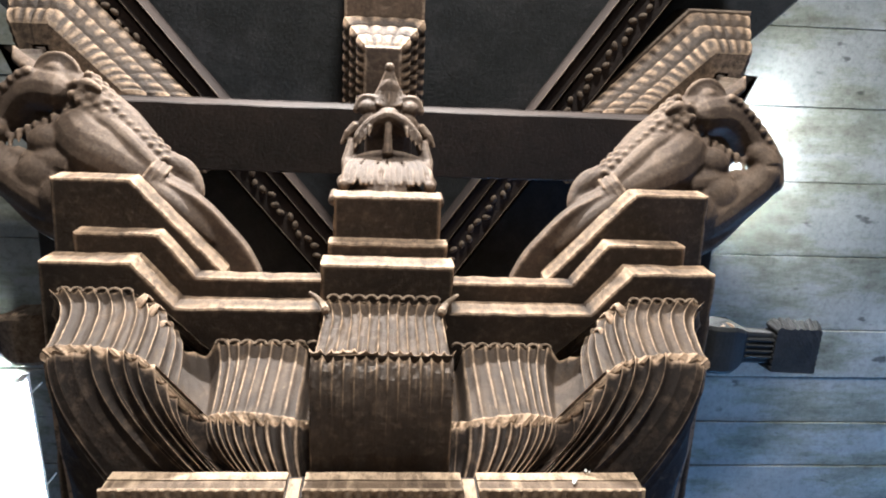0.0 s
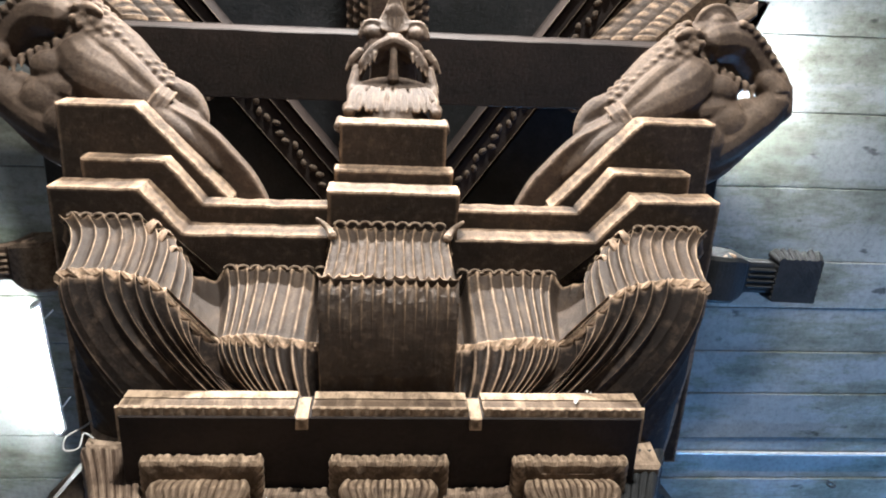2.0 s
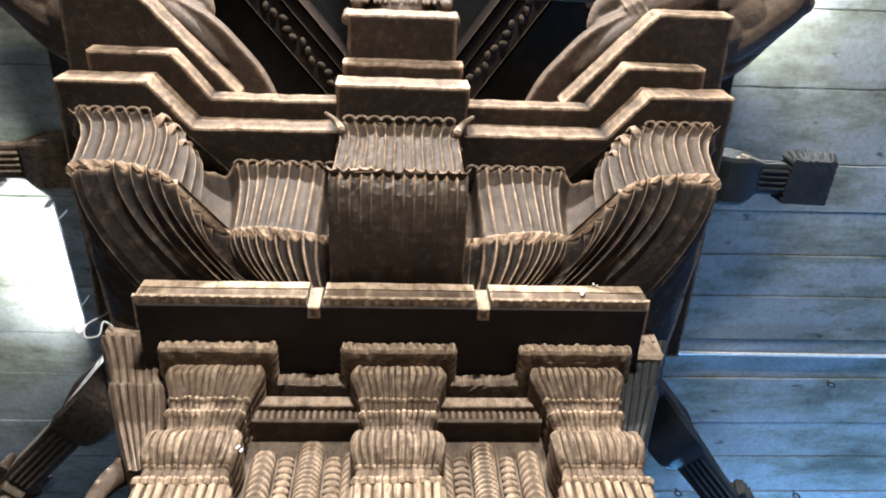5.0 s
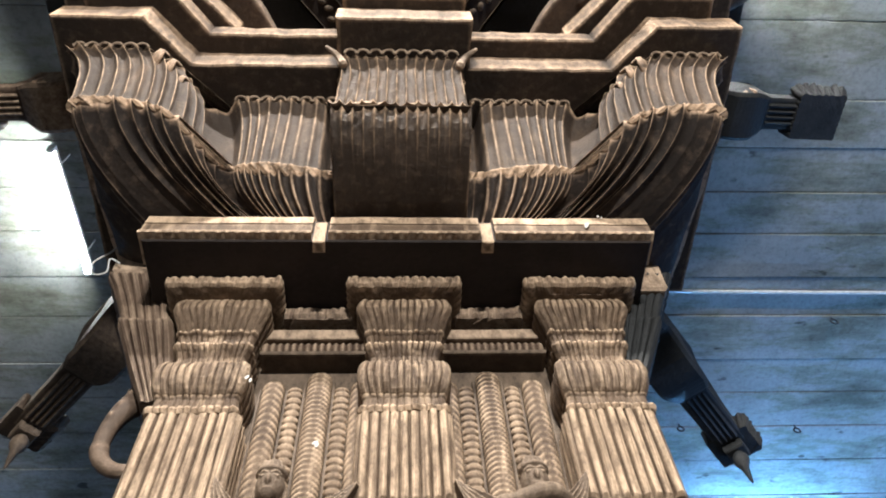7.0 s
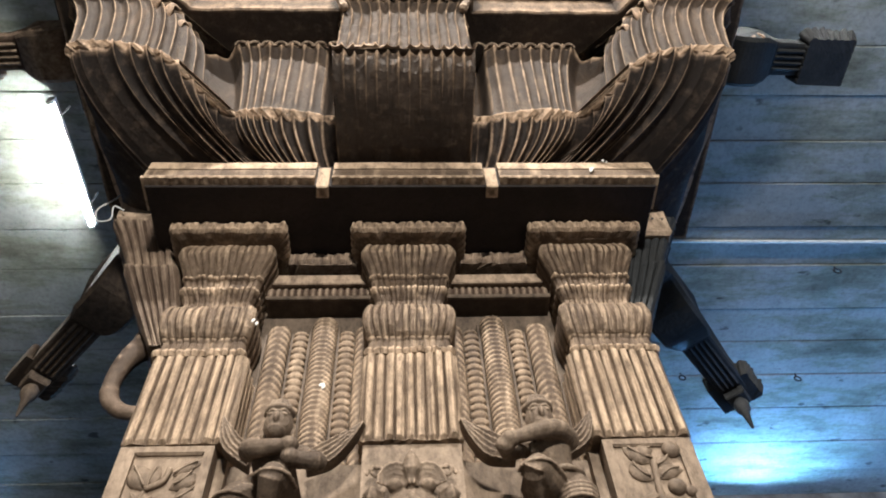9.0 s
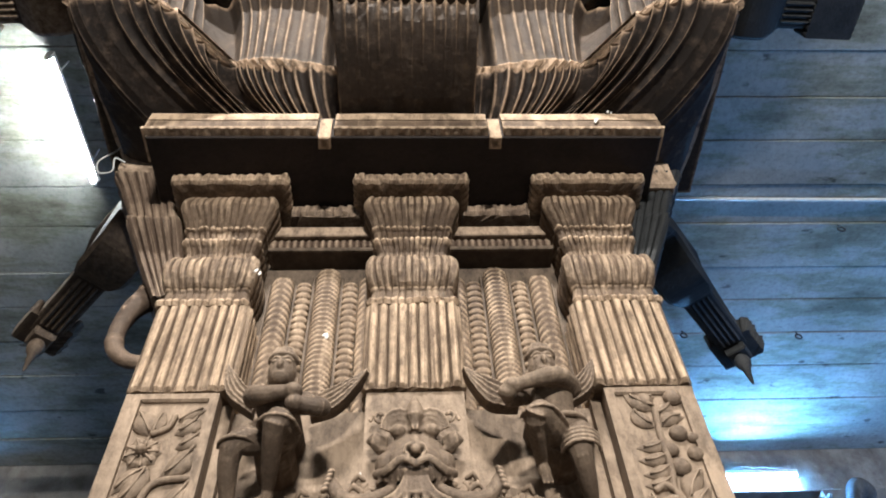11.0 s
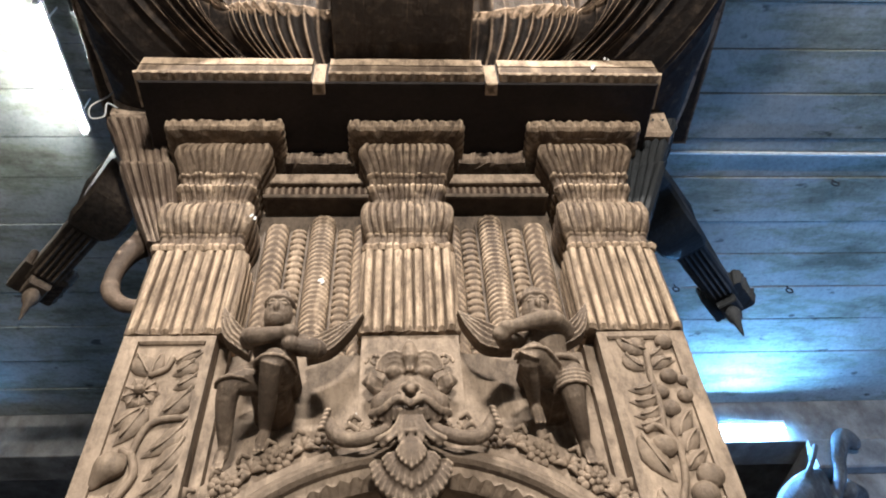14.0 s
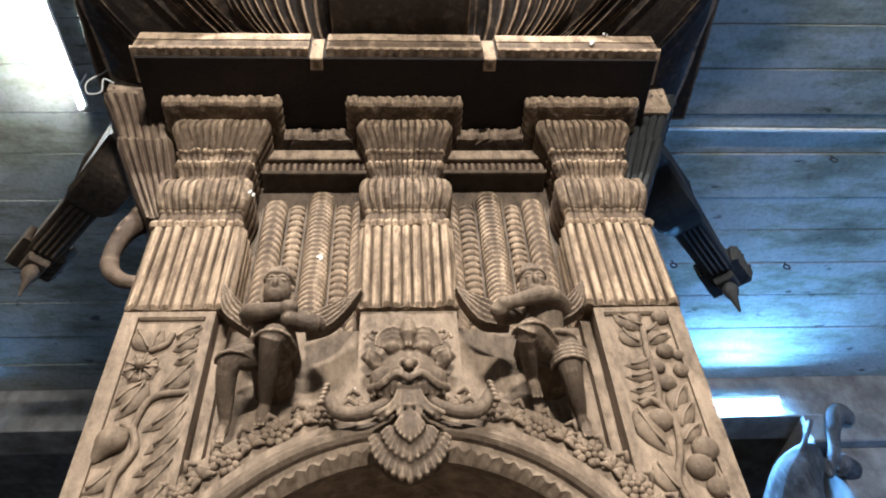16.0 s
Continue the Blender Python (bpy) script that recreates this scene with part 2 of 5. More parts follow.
def tube(bm, pts, radii, segs=10, flat=1.0, up=(0, 1, 0), rounded=True):
    """A limb: a swept tube through pts with a radius at each; flat squeezes it along up."""
    P = [Vector(p) for p in pts]
    loops = []
    for i, p in enumerate(P):
        d = (P[min(i + 1, len(P) - 1)] - P[max(i - 1, 0)]).normalized()
        w = Vector(up) - d * d.dot(Vector(up))
        if w.length < 1e-3:
            w = Vector((0, 0, 1)) - d * d.z
        w.normalize()
        s = d.cross(w)
        r = radii[i] if hasattr(radii, "__len__") else radii
        loops.append([p + s * (r * math.cos(a)) + w * (r * flat * math.sin(a)) for a in (2 * math.pi * k / segs for k in range(segs))])
    if rounded:
        for end, q, o in ((0, P[0], P[0] - P[1]), (-1, P[-1], P[-1] - P[-2])):
            r = radii[end] if hasattr(radii, "__len__") else radii
            tip = q + o.normalized() * r * 0.55
            lo = [tip + (Vector(v) - q) * 0.45 for v in loops[end]]
            loops = [lo] + loops if end == 0 else loops + [lo]
    return skin(bm, loops)


def curve_pts(pts, per=6):
    """A smooth line through the given points."""
    P = [Vector(p) for p in pts]
    out = []
    for i in range(len(P) - 1):
        a, b, c, d = P[max(i - 1, 0)], P[i], P[i + 1], P[min(i + 2, len(P) - 1)]
        for k in range(per):
            t = k / per
            out.append(0.5 * (2 * b + (c - a) * t + (2 * a - 5 * b + 4 * c - d) * t * t + (3 * b - a - 3 * c + d) * t ** 3))
    return out + [P[-1]]


def blob(bm, c, r, rot=(0, 0, 0), segs=14, rings=9):
    m = Matrix.LocRotScale(c, Euler([radians(a) for a in rot]), r)
    bmesh.ops.create_uvsphere(bm, u_segments=segs, v_segments=rings, radius=1, matrix=m)
    return bm


def mirrored(plan):
    """A left half of a plan, front edge only, made whole about x = 0."""
    return plan + [(-x, y) for x, y in reversed(plan)]

# ---- setting ----
bm = bmesh.new()
box(bm, -9, 11, -12, 13, -0.2, 0.0, 0)
tagged(part("floor", bm, FLOOR), "worn dark granite paving of the temple hall", "floor", kind="structure")

bm = bmesh.new()
joints = [-11.8, -11.0, -10.2, -9.4, -8.7, -8.1, -7.4, -6.8, -6.0, -5.3, -4.7, -4.0, -3.4, -2.7, -2.1, -1.4, -0.8, -0.1, 0.5, 1.1, 1.72, 2.37, 2.81, 3.24, 3.67, 4.15, 4.6, 5.16, 5.61, 6.1, 6.62, 7.2, 7.7, 8.2]
rng = random.Random(4)
for a, b in zip(joints, joints[1:]):
    for x0, x1 in ((-8.8, -2.0), (-2.0, 2.2), (2.2, 10.8)):
        e = 0.012 * rng.random()
        plan = split_plan([(x0 + 0.003, a + 0.003), (x1 - 0.003, a + 0.003), (x1 - 0.003, b - 0.003), (x0 + 0.003, b - 0.003)], 0.12)
        rag = [(x, y + 0.005 * noise.noise((x * 6, y * 3, 2))) for x, y in plan]
        prism(bm, rag, 7.3 + e, 7.6, 0.007)
tagged(part("ceiling", bm, CEIL), "limewashed stone slab ceiling, stained and cracked", "ceiling", kind="structure")
bm = bmesh.new()
box(bm, -9, 11, -12, 13, 7.62, 7.8, 0)
tagged(part("ceiling_backing", bm, WALL), "rough stone roof above the ceiling slabs", "ceiling", kind="structure")
bm = bmesh.new()
box(bm, -8.8, 10.8, 8.2, 8.7, 6.7, 7.6, 0.01)
tagged(part("trim", bm, WALL), "grey stone cross beam under the ceiling", "beam", kind="structure")
for nm, b in (("wall_north", (-9, 11, 12.8, 13)), ("wall_south", (-9, 11, -12, -11.8)), ("wall_west", (-9, -8.8, -11.8, 12.8)), ("wall_east", (10.8, 11, -11.8, 12.8))):
    bm = bmesh.new()
    box(bm, *b, 0, 7.62, 0)
    tagged(part(nm, bm, WALL), "plain dark stone wall of the hall", "wall", kind="structure")

# ---- the pillar ----
pillar = base_of("stone_pillar", 0, 0, 0, "carved brown granite temple pillar with fluted pilasters and corbels", "pillar")

bm = bmesh.new()
box(bm, -0.75, 0.75, 2.03, 3.3, 2.5, 3.7, 0.006)
part("core", bm, STONE, pillar)
bm = bmesh.new()
box(bm, -0.745, 0.745, 2.35, 3.3, 0, 2.5, 0.006)
part("niche_back", bm, STONE, pillar)
bm = bmesh.new()
box(bm, -1.0, 1.0, 1.95, 3.2, 4.5, 6.45, 0.01)
part("upper_core", bm, STONE, pillar)


def pilaster(cx, s):
    """One fluted pilaster: shaft, neck ring, cushion, flaring capital and ribbed abacus."""
    cc = cx + 0.01 * s
    kinds = (
        ("pilaster", cx, 9, 6, 0.013, [(2.715, 0.128, 1.842, 0.2), (2.725, 0.13, 1.842, 1), (2.9, 0.13, 1.842, 1), (3.045, 0.13, 1.842, 1), (3.05, 0.13, 1.842, 0.2)]),
        ("neck_ring", cc, 12, 6, 0.007, [(3.05, 0.132, 1.84, 0.8), (3.062, 0.135, 1.832, 1), (3.075, 0.132, 1.837, 0.8), (3.08, 0.125, 1.85, 0.8), (3.12, 0.122, 1.853, 0.8), (3.132, 0.126, 1.845, 0.8)]),
        ("cushion", cc, 12, 6, 0.0085, [(3.132 + 0.153 * t, 0.124 + 0.018 * math.sin(math.pi * t) ** 0.6, 1.853 - 0.042 * math.sin(math.pi * t) ** 0.6, 0.8) for t in (0, 0.03, 0.08, 0.18, 0.3, 0.45, 0.6, 0.75, 0.86, 0.94, 0.98, 1)]),
        ("capital", cc, 13, 7, 0.008, [(3.285, 0.105, 1.866, 0.7), (3.33, 0.109, 1.864, 0.7), (3.35, 0.115, 1.852, 0.9), (3.366, 0.124, 1.836, 1), (3.374, 0.124, 1.836, 1), (3.38, 0.116, 1.857, 0.8), (3.41, 0.121, 1.85, 0.9), (3.424, 0.124, 1.847, 0.9), (3.43, 0.131, 1.834, 0.9), (3.438, 0.131, 1.834, 0.9), (3.444, 0.127, 1.846, 0.9), (3.475, 0.137, 1.832, 1), (3.5, 0.148, 1.818, 1), (3.523, 0.158, 1.806, 1), (3.53, 0.159, 1.803, 1.1), (3.55, 0.159, 1.803, 1.1), (3.57, 0.156, 1.808, 0.9), (3.6, 0.148, 1.818, 0.5)]),
        ("abacus", cc + 0.004 * s, 13, 10, 0.008, [(3.596, 0.17, 1.79, 0.1), (3.597, 0.19, 1.762, 0.3), (3.604, 0.196, 1.753, 1), (3.622, 0.199, 1.749, 1.15), (3.641, 0.197, 1.752, 1), (3.65, 0.192, 1.758, 0.3)]),
    )
    for nm, x, nf, ns, depth, levels in kinds:
        bm = bmesh.new()
        fluted_block(bm, x, levels, 2.06, nf, ns, depth, twist=0.9 if nm == "abacus" else 0.0)
        part(nm, bm, PALE, pillar)


for cx, s in ((-0.62, -1), (0.0, 0), (0.62, 1)):
    pilaster(cx, s)
for s in (-1, 1):
    # ribbed corbels on the flanks, leaning outwards under the side ledges
    for nm, levels in (("flank_corbel", [(3.2, 0.045, 1.93, 0.5), (3.3, 0.06, 1.91, 1), (3.42, 0.075, 1.89, 1), (3.53, 0.088, 1.868, 1), (3.548, 0.09, 1.862, 0.4)]), ("flank_capital", [(3.55, 0.078, 1.88, 0.6), (3.64, 0.084, 1.872, 1), (3.73, 0.096, 1.858, 1), (3.79, 0.11, 1.842, 1.1), (3.808, 0.112, 1.838, 0.4)])):
        bm = bmesh.new()
        fluted_block(bm, 0, levels, 2.6, 6, 14, 0.011)
        lean = Matrix(((1, 0, 0.34, 0), (0, 1, 0, 0), (0, 0, 1, 0), (0, 0, 0, 1)))
        bm.transform(Matrix.Translation((0.805 if s < 0 else 0.74, 0, 0)) @ lean @ Matrix.Translation((-0.34 * 3.25, 0, 0)))
        if s < 0:
            bm.transform(Matrix.Diagonal((-1, 1, 1, 1)))
        # right-hand corbels near black: their shade is in the colour
        part(nm, bm, STONE if s < 0 else NEAR_BLACK, pillar)


# ledge in three lengths with dripping edge, and the small stops between them
def ledge_run(axis_from, axis_to, front, depth=0.12):
    bm = bmesh.new()
    k = max(2, int((axis_to - axis_from) / 0.006))
    loops = []
    for i in range(k + 1):
        x = axis_from + (axis_to - axis_from) * i / k
        w = 0.006 * abs(math.sin(math.pi * (x - axis_from) / 0.034)) + 0.004 * noise.noise((x * 14, 3, 0))
        q = 0.004 * noise.noise((x * 5, 9, 0))
        sec = [(front + depth, 3.657), (front + 0.02, 3.657), (front - 0.012, 3.655 + w), (front - 0.016, 3.662 + w), (front - 0.012, 3.674), (front, 3.682), (front + q, 3.735), (front + 0.007, 3.737), (front + 0.007, 3.742), (front + q, 3.744), (front + 0.004 + q, 3.797), (front + 0.03, 3.806 + q), (front + depth, 3.81)]
        loops.append([(x, y, zz) for y, zz in sec])
    skin(bm, loops)
    return part("ledge", bm, PALE, pillar)


# the shade under the ledge is put into this block's dark brown
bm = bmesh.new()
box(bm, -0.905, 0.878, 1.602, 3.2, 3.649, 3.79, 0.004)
part("ledge_core", bm, DEEP_BROWN, pillar)
for x0, x1 in ((-0.915, -0.325), (-0.265, 0.268), (0.322, 0.888)):
    ledge_run(x0, x1, 1.585)
for x in (-0.297, 0.293):
    bm = bmesh.new()
    box(bm, x - 0.021, x + 0.021, 1.592, 1.64, 3.628, 3.765, 0.004, 0.003)
    part("ledge_stop", bm, PALE, pillar)
for s in (-1, 1):
    bm = bmesh.new()
    e = 1.1 if s < 0 else 1.0
    prism(bm, [(s * x, y) for x, y in ((0.8, 1.83), (e, 1.83), (e, 2.75), (0.8, 2.75))], 3.69 if s > 0 else 3.81, 3.86 if s > 0 else 3.98, 0.012, 0.006)
    part("side_ledge", bm, STONE, pillar)

# recessed panels of rope and bead columns between the pilasters
def twisted(bm, x, y, z0, z1, r, beads):
    k = int((z1 - z0) / 0.0033)
    loops, segs = [], 20
    for i in range(k + 1):
        z = z0 + (z1 - z0) * i / k
        top = min(1.0, max(0.05, (z1 - z) / r)) if z1 - z < r else 1.0
        lo = []
        for j in range(segs):
            a = 2 * math.pi * j / segs
            if beads:
                f = 0.62 + 0.38 * abs(math.sin(math.pi * z / 0.029)) ** 0.7
            else:
                q = abs((a + math.pi / 2 + math.pi) % (2 * math.pi) - math.pi)
                f = 0.8 + 0.2 * abs(math.sin(math.pi * z / (0.021 if r > 0.04 else 0.03) + 2.2 * q)) ** 0.7 - (0.2 if q < 0.2 else 0.0)
            rr = r * f * math.sqrt(1 - (1 - top) ** 2)
            lo.append((x + rr * math.cos(a), y + 0.7 * rr * math.sin(a), z))
        loops.append(lo)
    return skin(bm, loops)


for s in (-1, 1):
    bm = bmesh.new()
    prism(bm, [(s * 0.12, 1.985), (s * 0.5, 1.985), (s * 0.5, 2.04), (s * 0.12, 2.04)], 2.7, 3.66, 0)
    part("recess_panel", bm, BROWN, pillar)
    for x, r, beads, top in ((0.15, 0.03, False, 3.33), (0.207, 0.027, True, 3.305), (0.283, 0.042, False, 3.375), (0.36, 0.027, True, 3.305), (0.432, 0.038, False, 3.335)):
        bm = bmesh.new()
        twisted(bm, s * x, 1.972, 2.7, top, r, beads)
        part("bead_column" if beads else "rope_column", bm, PALE, pillar, smooth=True)
        if not beads:
            for e in (-1, 1):
                bm = bmesh.new()
                tube(bm, [(s * x + e * (r + 0.006), 1.975, 2.7), (s * x + e * (r + 0.006), 1.975, top - 0.04)], 0.006, 6)
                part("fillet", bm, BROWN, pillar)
    # small entablature over the columns
    bm = bmesh.new()
    box(bm, min(s * 0.13, s * 0.49), max(s * 0.13, s * 0.49), 1.905, 2.03, 3.49, 3.542, 0.004, 0.003)
    part("recess_beam", bm, STONE, pillar)
    bm = bmesh.new()
    loops = []
    for i in range(61):
        x = s * (0.13 + 0.36 * i / 60)
        r = 0.03 + 0.007 * abs(math.sin(math.pi * i / 4))
        loops.append([(x, 1.945 - r * math.cos(a), 3.455 + r * math.sin(a)) for a in (math.pi * (k / 8 - 0.5) for k in range(9))] + [(x, 2.03, 3.488), (x, 2.03, 3.42)])
    skin(bm, loops)
    part("recess_moulding", bm, STONE, pillar)
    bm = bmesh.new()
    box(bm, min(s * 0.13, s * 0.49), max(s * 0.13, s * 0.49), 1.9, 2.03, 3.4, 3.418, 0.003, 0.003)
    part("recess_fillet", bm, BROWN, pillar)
    bm = bmesh.new()
    fluted_block(bm, s * 0.31, [(3.588, 0.12, 1.893, 0.3), (3.6, 0.12, 1.886, 1), (3.635, 0.12, 1.885, 1), (3.648, 0.12, 1.892, 0.3)], 2.04, 8, 2, 0.009, twist=0.9)
    part("recess_abacus", bm, STONE, pillar)

# corbel slabs
SLAB = [(-1.42, 2.4), (-1.42, 1.06), (-1.05, 1.06), (-0.885, 1.25), (-0.28, 1.25), (-0.28, 1.05)]
SLAB2 = [(-1.34, 2.4), (-1.34, 0.98), (-0.985, 0.98), (-0.835, 1.172), (-0.262, 1.172), (-0.262, 1.0)]


def worn_slab(name, plan, z0, z1):
    """A corbel slab with worn, slightly chipped arrises."""
    bm = bmesh.new()
    p = split_plan(plan, 0.025)
    loops = []
    for z, d in ((z0, 0.02), (z0, 0.008), (z0 + 0.006, 0.0), (z0 + 0.4 * (z1 - z0), 0.0), (z1 - 0.014, 0.0), (z1, 0.012)):
        lo = []
        for (x, y), (xi, yi) in zip(p, inset_plan(p, 0.01)):
            k = d / 0.01 + max(0.0, 0.8 * noise.noise((x * 13, y * 13, z * 5))) + 0.25 * noise.noise((x * 4, y * 4, z))
            k = 2.0 if d == 0.02 else k
            lo.append((x + (xi - x) * k, y + (yi - y) * k, z + 0.006 * noise.noise((x * 6, y * 6, z0)) * (z > z0 + 0.05)))
        loops.append(lo)
    skin(bm, loops)
    return part(name, bm, HANG, pillar)


worn_slab("corbel_slab", mirrored(SLAB), 4.5, 4.665)
worn_slab("corbel_slab", mirrored(SLAB2), 4.67, 4.79)
for s in (-1, 1):
    plan = [(s * x, y) for x, y in ((-1.48, 1.5), (-1.47, 0.77), (-1.13, 0.77), (-0.74, 1.19), (-0.74, 1.5))]
    worn_slab("corner_plate", plan if s > 0 else list(reversed(plan)), 4.795, 4.95)
worn_slab("center_plate", [(-0.25, 1.5), (-0.25, 0.815), (0.235, 0.815), (0.235, 1.5)], 4.795, 4.955)

# fluted corbel drapery under the slabs: foot on the ledge, scalloped lip, flaring head
KNOTS = [  # foot, lip and head of the drapery, from the flank round the corner to the middle
    ((-0.86, 2.39), (-1.067, 2.269), (-1.33, 2.3)), ((-0.875, 2.09), (-1.116, 1.819), (-1.345, 1.75)), ((-0.885, 1.79), (-1.159, 1.329), (-1.36, 1.27)), ((-0.88, 1.72), (-1.164, 1.239), (-1.36, 1.2)),
    ((-0.69, 1.71), (-1.052, 1.227), (-1.22, 1.192)), ((-0.56, 1.71), (-0.936, 1.244), (-1.08, 1.197)), ((-0.49, 1.71), (-0.844, 1.284), (-0.965, 1.25)), ((-0.45, 1.71), (-0.752, 1.409), (-0.875, 1.36)),
    ((-0.405, 1.71), (-0.645, 1.487), (-0.74, 1.405)), ((-0.34, 1.71), (-0.485, 1.504), (-0.5, 1.41)), ((-0.24, 1.71), (-0.233, 1.504), (-0.24, 1.41)),
]
FOOT_Z, LIP_Z, HEAD_Z = 3.83, 3.97, 4.497


def ease(a, b, x):
    t = min(1.0, max(0.0, (x - a) / (b - a)))
    return t * t * (3 - 2 * t)


def drape_zone(g):
    """At knot position g: how far it is the sunk plain cell, the dark recess by the middle, the bulging panel."""
    cell = ease(6.95, 7.12, g) * (1 - ease(8.0, 8.12, g))
    recess = ease(9.56, 9.68, g)
    panel = math.sin(math.pi * min(1.0, max(0.0, (g - 8.06) / 1.58)))
    return cell, recess, panel


def drapery(bm, upper):
    per = 54
    lines = [curve_pts([(k[i][0], k[i][1], 0) for k in KNOTS], per) for i in range(3)]
    loops = []
    n = len(lines[0])
    for j in range(n):
        g = j / per
        f, li, he = (lines[i][j] for i in range(3))
        t = lines[1][min(j + 1, n - 1)] - lines[1][max(j - 1, 0)]
        out = Vector((-t.y, t.x, 0)).normalized() * -1
        if out.y > 0.2 or (abs(out.y) <= 0.2 and out.x > 0):
            out = -out
        cell, recess, panel = drape_zone(g)
        h = (1 - cell) * (1 - recess)
        period = 0.185 if g > 8.06 else (0.37 if upper else 0.47) if g > 3 else 0.5
        turn = g / period + 0.16 * noise.noise((g * 2.3, 5, 1))
        w = abs(math.sin(math.pi * turn))
        worn = 0.75 + 0.6 * noise.noise((math.floor(turn + 0.5) * 1.7, 2, 6))
        rib = worn * (1 - w) ** 1.25 + 0.2 * math.sin(math.pi * ((turn * 0.5) % 1.0)) ** 2
        lo = []
        if upper:
            for i in range(25):
                v = i / 24
                p = li.lerp(he, 0.6 * v + 0.4 * v ** 5)
                z = LIP_Z + (HEAD_Z - LIP_Z) * v
                d = 0.019 * rib * h * (0.8 if g > 8.06 else 1) * (0.3 if i < 2 else 1)
                d += 0.035 * panel * math.sin(math.pi * (0.25 + 0.7 * v))
                d -= 0.065 * cell * min(1.0, v * 1.5) ** 0.8 + 0.11 * recess * min(1.0, v * 4) ** 0.6
                d += 0.004 * noise.noise((g * 6, v * 7, 3))
                if i == 0:
                    d, z = d + 0.022, z - 0.006 * rib + 0.006 * noise.noise((g * 5, 1, 1))
                if i == 1:
                    d, z = d + 0.018, LIP_Z + 0.012
                if i == 2:
                    z = LIP_Z + 0.022
                if i > 22:
                    d += 0.012 * rib
                lo.append((p.x + out.x * d, p.y + out.y * d, z))
        else:
            bold = 0.3 + 0.9 * ease(3.6, 4.6, g) * h
            for i in range(19):
                s = i / 18
                a = s * math.pi / 2
                e, q = math.sin(a), 0.75 * s + 0.25 * math.sin(a)
                p = Vector((f.x + (li.x - f.x) * e, f.y + (li.y - f.y) * q, 0))
                z = FOOT_Z + (LIP_Z - FOOT_Z) * (0.5 * s + 0.5 * (1 - math.cos(a)))
                d = (0.034 * rib * bold * (1.0 if g > 4.8 else 0.15 + 0.85 * s ** 1.5) - 0.05 * max(cell, recess) * math.sin(math.pi * s)) * min(1, s * 5)
                lo.append((p.x + out.x * d * math.sin(a), p.y + out.y * d * math.sin(a), z - d * math.cos(a)))
        c = Vector((f.x * 0.55, max(f.y, 1.9), 0))
        lo += [(c.x, c.y, lo[-1][2]), (c.x, c.y, lo[0][2])]
        loops.append(lo)
    return skin(bm, loops)


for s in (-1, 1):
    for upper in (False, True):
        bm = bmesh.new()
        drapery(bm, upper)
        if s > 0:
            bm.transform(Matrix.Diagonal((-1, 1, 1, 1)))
        # the foot's darker stone paints in the shade below the lip
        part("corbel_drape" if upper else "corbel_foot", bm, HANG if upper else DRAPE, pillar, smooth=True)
    # curled leaf tips where the corner drape turns inwards
    for k, (x, y, z, r) in enumerate(((1.0, 1.2, 4.44, 0.03), (0.95, 1.23, 4.41, 0.028), (0.91, 1.28, 4.36, 0.024))):
        bm = bmesh.new()
        tube(bm, curve_pts([(s * (x + 0.02), y + 0.06, z - 0.03), (s * (x - 0.005), y + 0.005, z - 0.01), (s * (x - 0.02), y - 0.012, z + 0.018), (s * (x - 0.04), y + 0.01, z + 0.03)], 4), [r * (1 - 0.06 * i) for i in range(13)], 10, 0.6)
        part("leaf_curl", bm, DRAPE, pillar, smooth=True)

# the middle corbel
bm = bmesh.new()
lv = []
for i in range(14):
    v = i / 13
    flare = 0.04 * max(0, (v - 0.6) / 0.4) ** 2
    lv.append((LIP_Z + (4.498 - LIP_Z) * v, 0.235 + flare + 0.008 * (1 - v), 1.232 - 0.025 * v - 0.007 * v ** 6, 1.0))
lv = [(LIP_Z - 0.006, 0.262, 1.205, 1), (LIP_Z + 0.008, 0.262, 1.207, 1), (LIP_Z + 0.014, 0.244, 1.225, 1)] + lv[1:]
fluted_block(bm, -0.012, lv, 1.9, 13, 6, -0.013)
part("center_drape", bm, HANG, pillar)
bm = bmesh.new()
lv = []
for i in range(14):
    a = math.pi / 2 * i / 13
    lv.append((FOOT_Z + (LIP_Z - 0.008 - FOOT_Z) * (1 - math.cos(a)) ** 1.2, 0.24 + 0.012 * math.sin(a), 1.66 - 0.435 * math.sin(a) ** 0.9, 0.25 + 0.75 * math.sin(a) ** 3))
fluted_block(bm, -0.012, lv, 1.9, 13, 6, -0.02)
part("center_foot", bm, HANG, pillar)
for s in (-1, 1):
    bm = bmesh.new()
    tube(bm, curve_pts([(s * 0.235 - 0.012, 1.2, 4.36), (s * 0.262 - 0.012, 1.185, 4.43), (s * 0.31 - 0.012, 1.165, 4.48)], 5), [0.02 - 0.0013 * i for i in range(11)], 8)
    part("leaf_horn", bm, STONE, pillar)
# scalloped rims under the slabs
for x0, x1, y in ((-0.25, 0.225, 1.19), (-1.34, -1.04, 1.18), (1.04, 1.34, 1.18), (-0.72, -0.28, 1.4), (0.28, 0.72, 1.4)):
    k = round((x1 - x0) / 0.052)
    for i in range(k):
        x = x0 + (x1 - x0) * (i + 0.5) / k
        bm = bmesh.new()
        tube(bm, [(x + 0.024 * math.cos(a), y - 0.012 * math.sin(a), 4.492 - 0.012 * (1 - math.sin(a))) for a in (math.pi * q / 6 for q in range(7))], 0.006, 6)
        part("scallop", bm, STONE, pillar)

